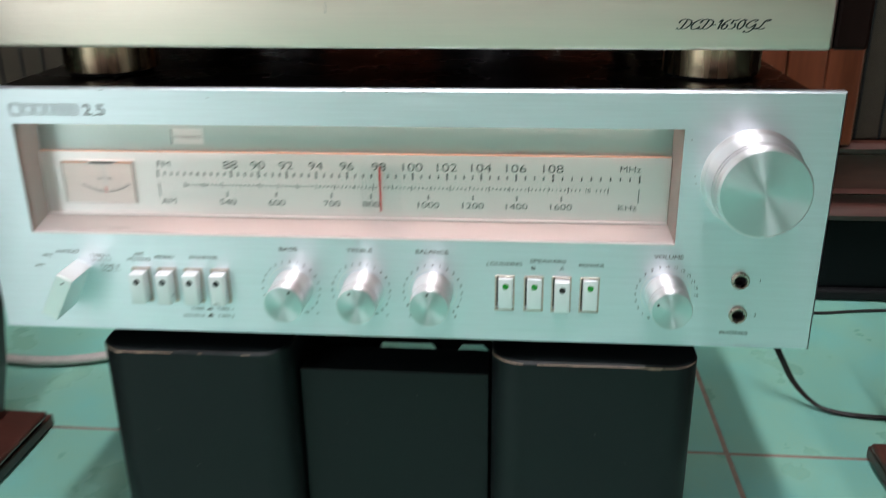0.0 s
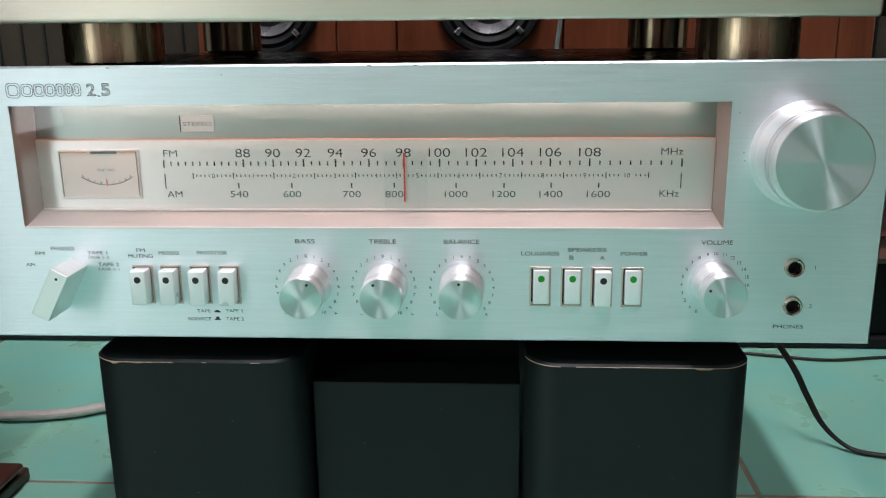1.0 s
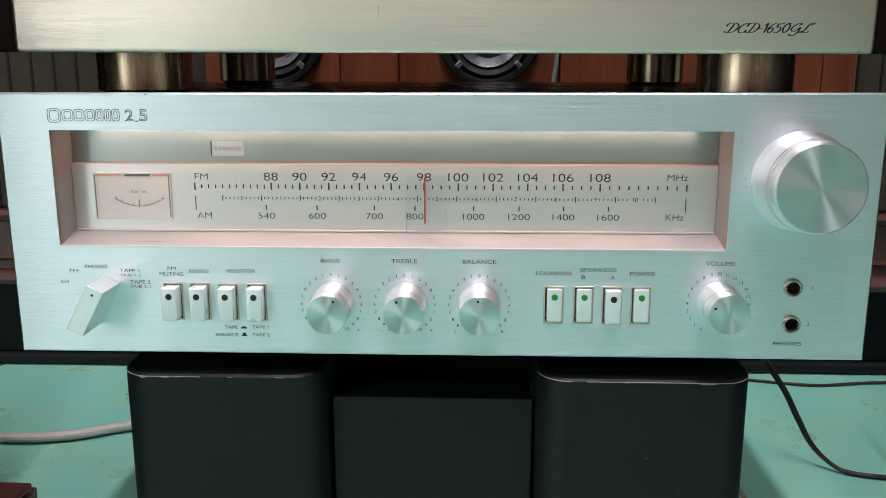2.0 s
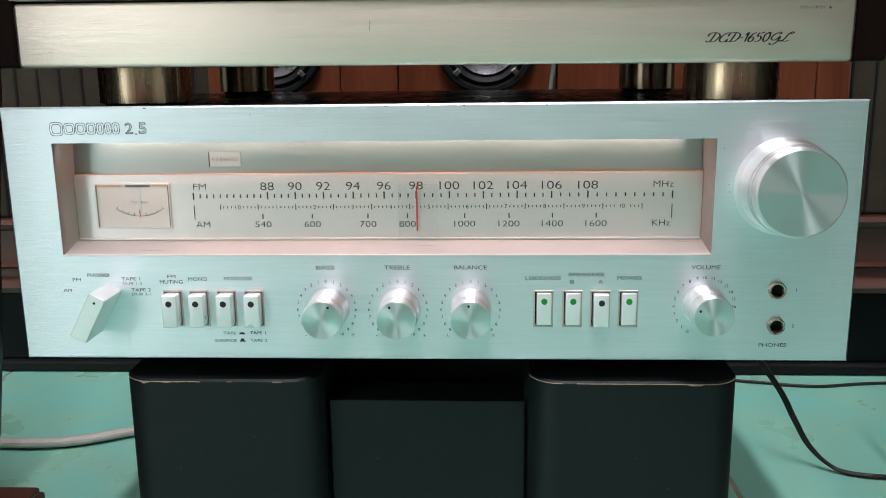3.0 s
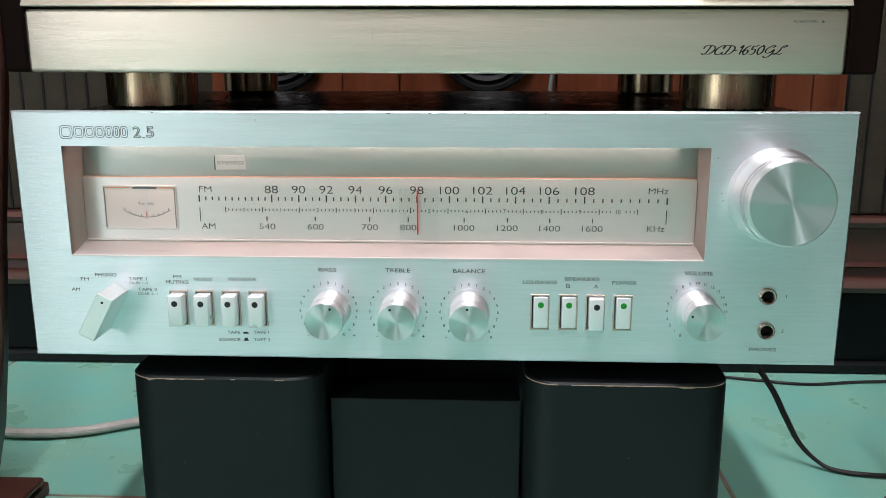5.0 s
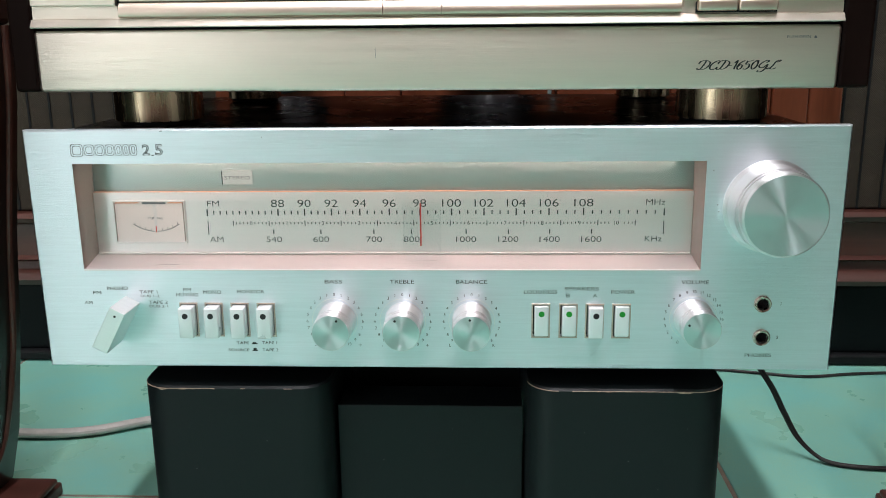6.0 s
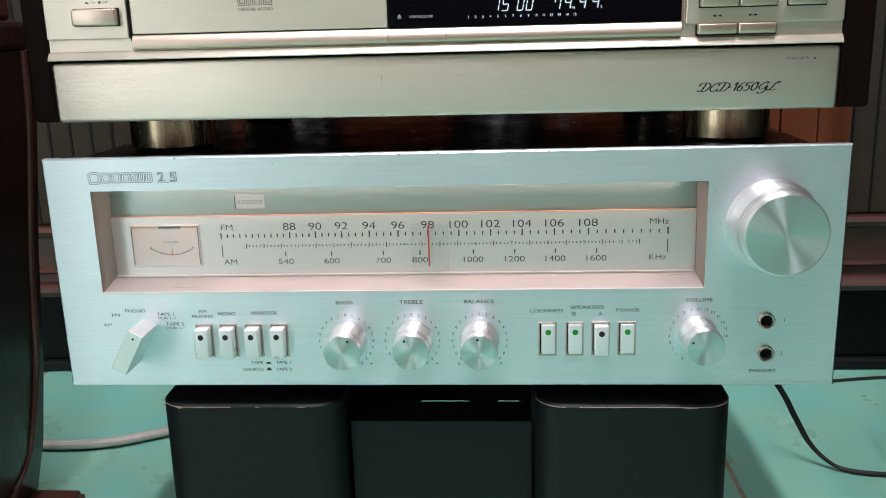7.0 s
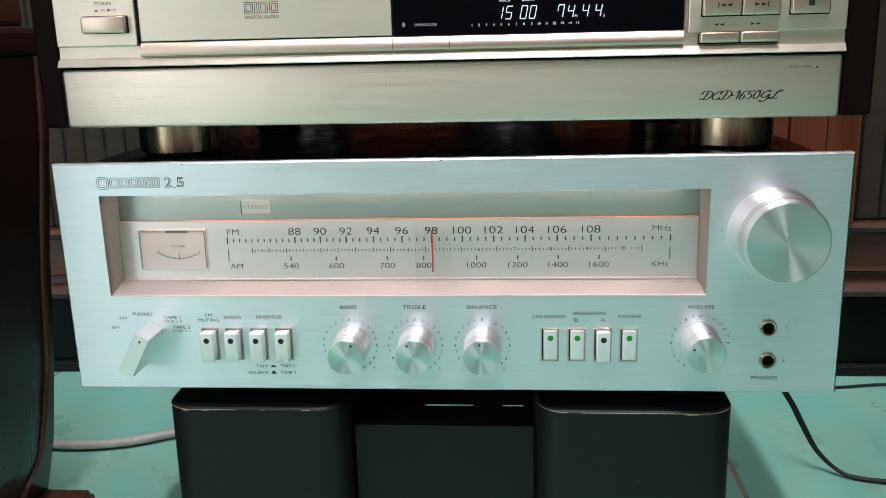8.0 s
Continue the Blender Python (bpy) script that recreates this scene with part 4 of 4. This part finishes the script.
    for a, c in ((0.1428, 0.1625), (0.1629, 0.1825), (0.1880, 0.2075)):
        part("button_well", box(a - 0.0005, c + 0.0004, f - 0.0002, f + 0.0005, 0.4190, 0.4318), M_RUBBER, right)
        key(a, c, 0.4196, 0.4313, 0.0035, right)
    part("button_well", box(0.1416, 0.1832, 0.0036, 0.0054, 0.4049, 0.4104), M_RUBBER, right)
    for a, c in ((0.1420, 0.1625), (0.1628, 0.1830)):
        part("button", box(a, c, 0.0002, 0.0062, 0.4056, 0.4112, 0.0012, 3), M_GOLDBAR, right, "slim champagne push button", True)

    def tri(x, z, s_, d, y, parent):
        part("symbol", extrude([(x - d * s_, z - s_ * 0.6), (x - d * s_, z + s_ * 0.6), (x + d * s_, z)], y - 0.0001, y), M_INK, parent)
    for x, d in ((0.1505, -1), (0.1533, -1), (0.1695, 1), (0.1723, 1)):
        tri(x, 0.4150, 0.0011, d, f, right)
    yb = f - 0.0035
    for x, d in ((0.1525, -1), (0.1558, -1), (0.1705, 1), (0.1738, 1)):
        tri(x, 0.4248, 0.0015, d, yb, right)
    bars([(0.1505, 0.4248, 0.0005, 0.0028), (0.1758, 0.4248, 0.0005, 0.0028), (0.1977, 0.4248, 0.0030, 0.0028)], yb, M_INK, right, "symbol")
    # words and signs
    lettering("POWER", -0.1838, 0.4343, 0.0018, f, M_INK, left, "word", width=0.0098)
    lettering("ON", -0.1847, 0.4308, 0.0013, f, M_INK_GREY, left, "word")
    lettering("OFF", -0.1778, 0.4308, 0.0013, f, M_INK_GREY, left, "word")
    bars([(-0.1882, 0.4304, 0.0022, 0.0006), (-0.1882, 0.4309, 0.0012, 0.0006), (-0.1810, 0.4308, 0.0016, 0.0014)], f, M_INK_GREY, left, "switch_symbol")
    lettering("DIGITAL AUDIO", -0.0944, 0.4250, 0.0017, f + 0.001, M_INK, tray, "word", width=0.0190)
    b = bmesh.new()
    for a, c, z0, z1 in ((-0.1042, -0.0992, 0.4270, 0.4330), (-0.0985, -0.0968, 0.4270, 0.4330), (-0.0960, -0.0910, 0.4270, 0.4330), (-0.0900, -0.0852, 0.4270, 0.4330)):
        w = 0.0003
        for m in (0, 0.0010):
            if c - a < 0.002 and m:
                continue
            for r in ((a + m, c - m, z0 + m, z0 + m + w), (a + m, c - m, z1 - m - w, z1 - m), (a + m, a + m + w, z0 + m, z1 - m), (c - m - w, c - m, z0 + m, z1 - m)):
                box(r[0], r[1], f + 0.00085, f + 0.001, r[2], r[3], bm=b)
    part("disc_sign", b, M_INK, tray)
    yd = f + 0.001
    lettering("OPEN/CLOSE", -0.0042, 0.4187, 0.0013, yd, M_WHITE_INK, show, "word", width=0.0126)
    part("symbol", extrude([(-0.0170, 0.4188), (-0.0152, 0.4188), (-0.0161, 0.4202)], yd - 0.0001, yd), M_WHITE_INK, show)
    bars([(-0.0161, 0.4182, 0.0018, 0.0005)], yd, M_WHITE_INK, show, "symbol")
    for w, x in (("TRACK", 0.0388), ("INDEX", 0.0516), ("TIME", 0.0795)):
        lettering(w, x, 0.4303, 0.0014, yd, M_DIGIT, show, "word", width=0.0066 if w != "TIME" else 0.0050)

    def digit(n, x):
        seg = {"0": "abcdef", "1": "bc", "4": "fgbc", "5": "afgcd", "7": "abcf"}[n]
        w, h, th, z = 0.0030, 0.0066, 0.0005, 0.4239
        place = {"a": (0, h / 2, w, th), "d": (0, -h / 2, w, th), "g": (0, 0, w, th), "f": (-w / 2, h / 4, th, h / 2 - th), "b": (w / 2, h / 4, th, h / 2 - th),
                 "e": (-w / 2, -h / 4, th, h / 2 - th), "c": (w / 2, -h / 4, th, h / 2 - th)}
        b = bmesh.new()
        for k in seg:
            px, pz, pw, ph = place[k]
            extrude([(x + px + sx + 0.19 * (pz + sz), z + pz + sz) for sx, sz in ((-pw / 2, -ph / 2), (pw / 2, -ph / 2), (pw / 2, ph / 2), (-pw / 2, ph / 2))], yd - 0.0002, yd, b)
        part("lit_digit", b, M_DIGIT, show)
    for n, x in zip("15007444", (0.0362, 0.0412, 0.0492, 0.0540, 0.0688, 0.0743, 0.0820, 0.0888)):
        digit(n, x)
    lettering("M", 0.0770, 0.4212, 0.0014, yd, M_DIGIT, show, "word")
    lettering("S", 0.0918, 0.4212, 0.0014, yd, M_DIGIT, show, "word")
    for k in range(15):
        lettering(str(k + 1), 0.0212 + 0.0568 * (k / 14) ** 1.02, 0.4178, 0.0013, yd, M_DIGIT, show, "track_number")
    # feet; the rear pair has the shade under the player in its colour
    for fx, fy, r, m, note in ((-0.1728, 0.072, 0.0268, M_BRASS, "brushed brass foot"), (0.1755, 0.072, 0.0268, M_BRASS, "brushed brass foot"),
                               (-0.1585, 0.250, 0.0213, M_SHADEDFOOT, "brass foot with the shade put into its colour"), (0.1595, 0.250, 0.0213, M_SHADEDFOOT, "brass foot with the shade put into its colour")):
        foot = part("foot", lathe([(0.3445, r - 0.0010), (0.3450, r), (0.3660, r)], fx, 0, 56, "z", fy), m, t, note, True)
        part("pad", lathe([(0.3425, r - 0.0030), (0.3446, r - 0.0025)], fx, 0, 40, "z", fy), M_RUBBER, foot, "black felt pad", True)
    hang(t)
    t.rotation_euler = (0, radians(0.2), 0)
    return t


disc_player()


# ---- cables ----
def cable(label, points, r, material, flat=1.0):
    ob = part("cable", tube(points, r, 12, flat), material, None, "", True)
    return tagged(ob, label, "cable")


cable("thick off-white flat cable lying on the tiles", [(-0.62, 0.345, 0.006), (-0.50, 0.330, 0.006), (-0.43, 0.318, 0.006), (-0.37, 0.325, 0.006), (-0.315, 0.352, 0.006), (-0.25, 0.375, 0.006), (-0.12, 0.40, 0.006)], 0.0046, M_WHITECABLE, 1.3)
for off in (0.0, 0.0028):
    cable("dark brown strand of a twin cable curving down to the tiles", [(0.200 + off, 0.300, 0.200), (0.250 + off, 0.300, 0.138), (0.294 + off, 0.300, 0.077), (0.311 + off, 0.300, 0.046), (0.325 + off * 0.8, 0.297, 0.0215), (0.341 + off * 0.3, 0.288 + off * 0.4, 0.007), (0.357, 0.2785 + off, 0.0025), (0.390, 0.271 + off, 0.0025), (0.45, 0.270 + off, 0.0025), (0.60, 0.28 + off, 0.0025)], 0.0015, M_BLACKCABLE)
cable("thin black cable lying on the tiles", [(0.25, 0.515, 0.002), (0.310, 0.512, 0.002), (0.345, 0.505, 0.002), (0.405, 0.493, 0.002), (0.470, 0.503, 0.002), (0.60, 0.515, 0.002)], 0.0017, M_BLACKCABLE)
cable("pinkish white cable over the stand's plinth", [(0.42, 0.24, 0.030), (0.385, 0.185, 0.030), (0.362, 0.150, 0.028), (0.340, 0.11, 0.006), (0.30, 0.02, 0.005), (0.28, -0.10, 0.005)], 0.004, M_WHITECABLE)


# ---- floor tiles ----
def tiles():
    """Square tiles of 40 cm with rounded edges, one mesh shared by all."""
    b = box(-0.1981, 0.1981, -0.1981, 0.1981, -0.008, 0.0, 0.0012, 2)
    me = bpy.data.meshes.new("tile")
    b.to_mesh(me)
    b.free()
    me.materials.append(M_TILE)
    for i in range(-4, 5):
        for k in range(-6, 3):
            x, y = 0.25 + 0.4 * i + 0.2, 0.21 + 0.4 * k + 0.2
            if -1.2 < x < 2.0 and -2.4 < y < 1.0:
                ob = new("tile", me)
                ob.parent = FLOOR
                ob.location = (x, y, random.uniform(-0.0003, 0.0))


tiles()
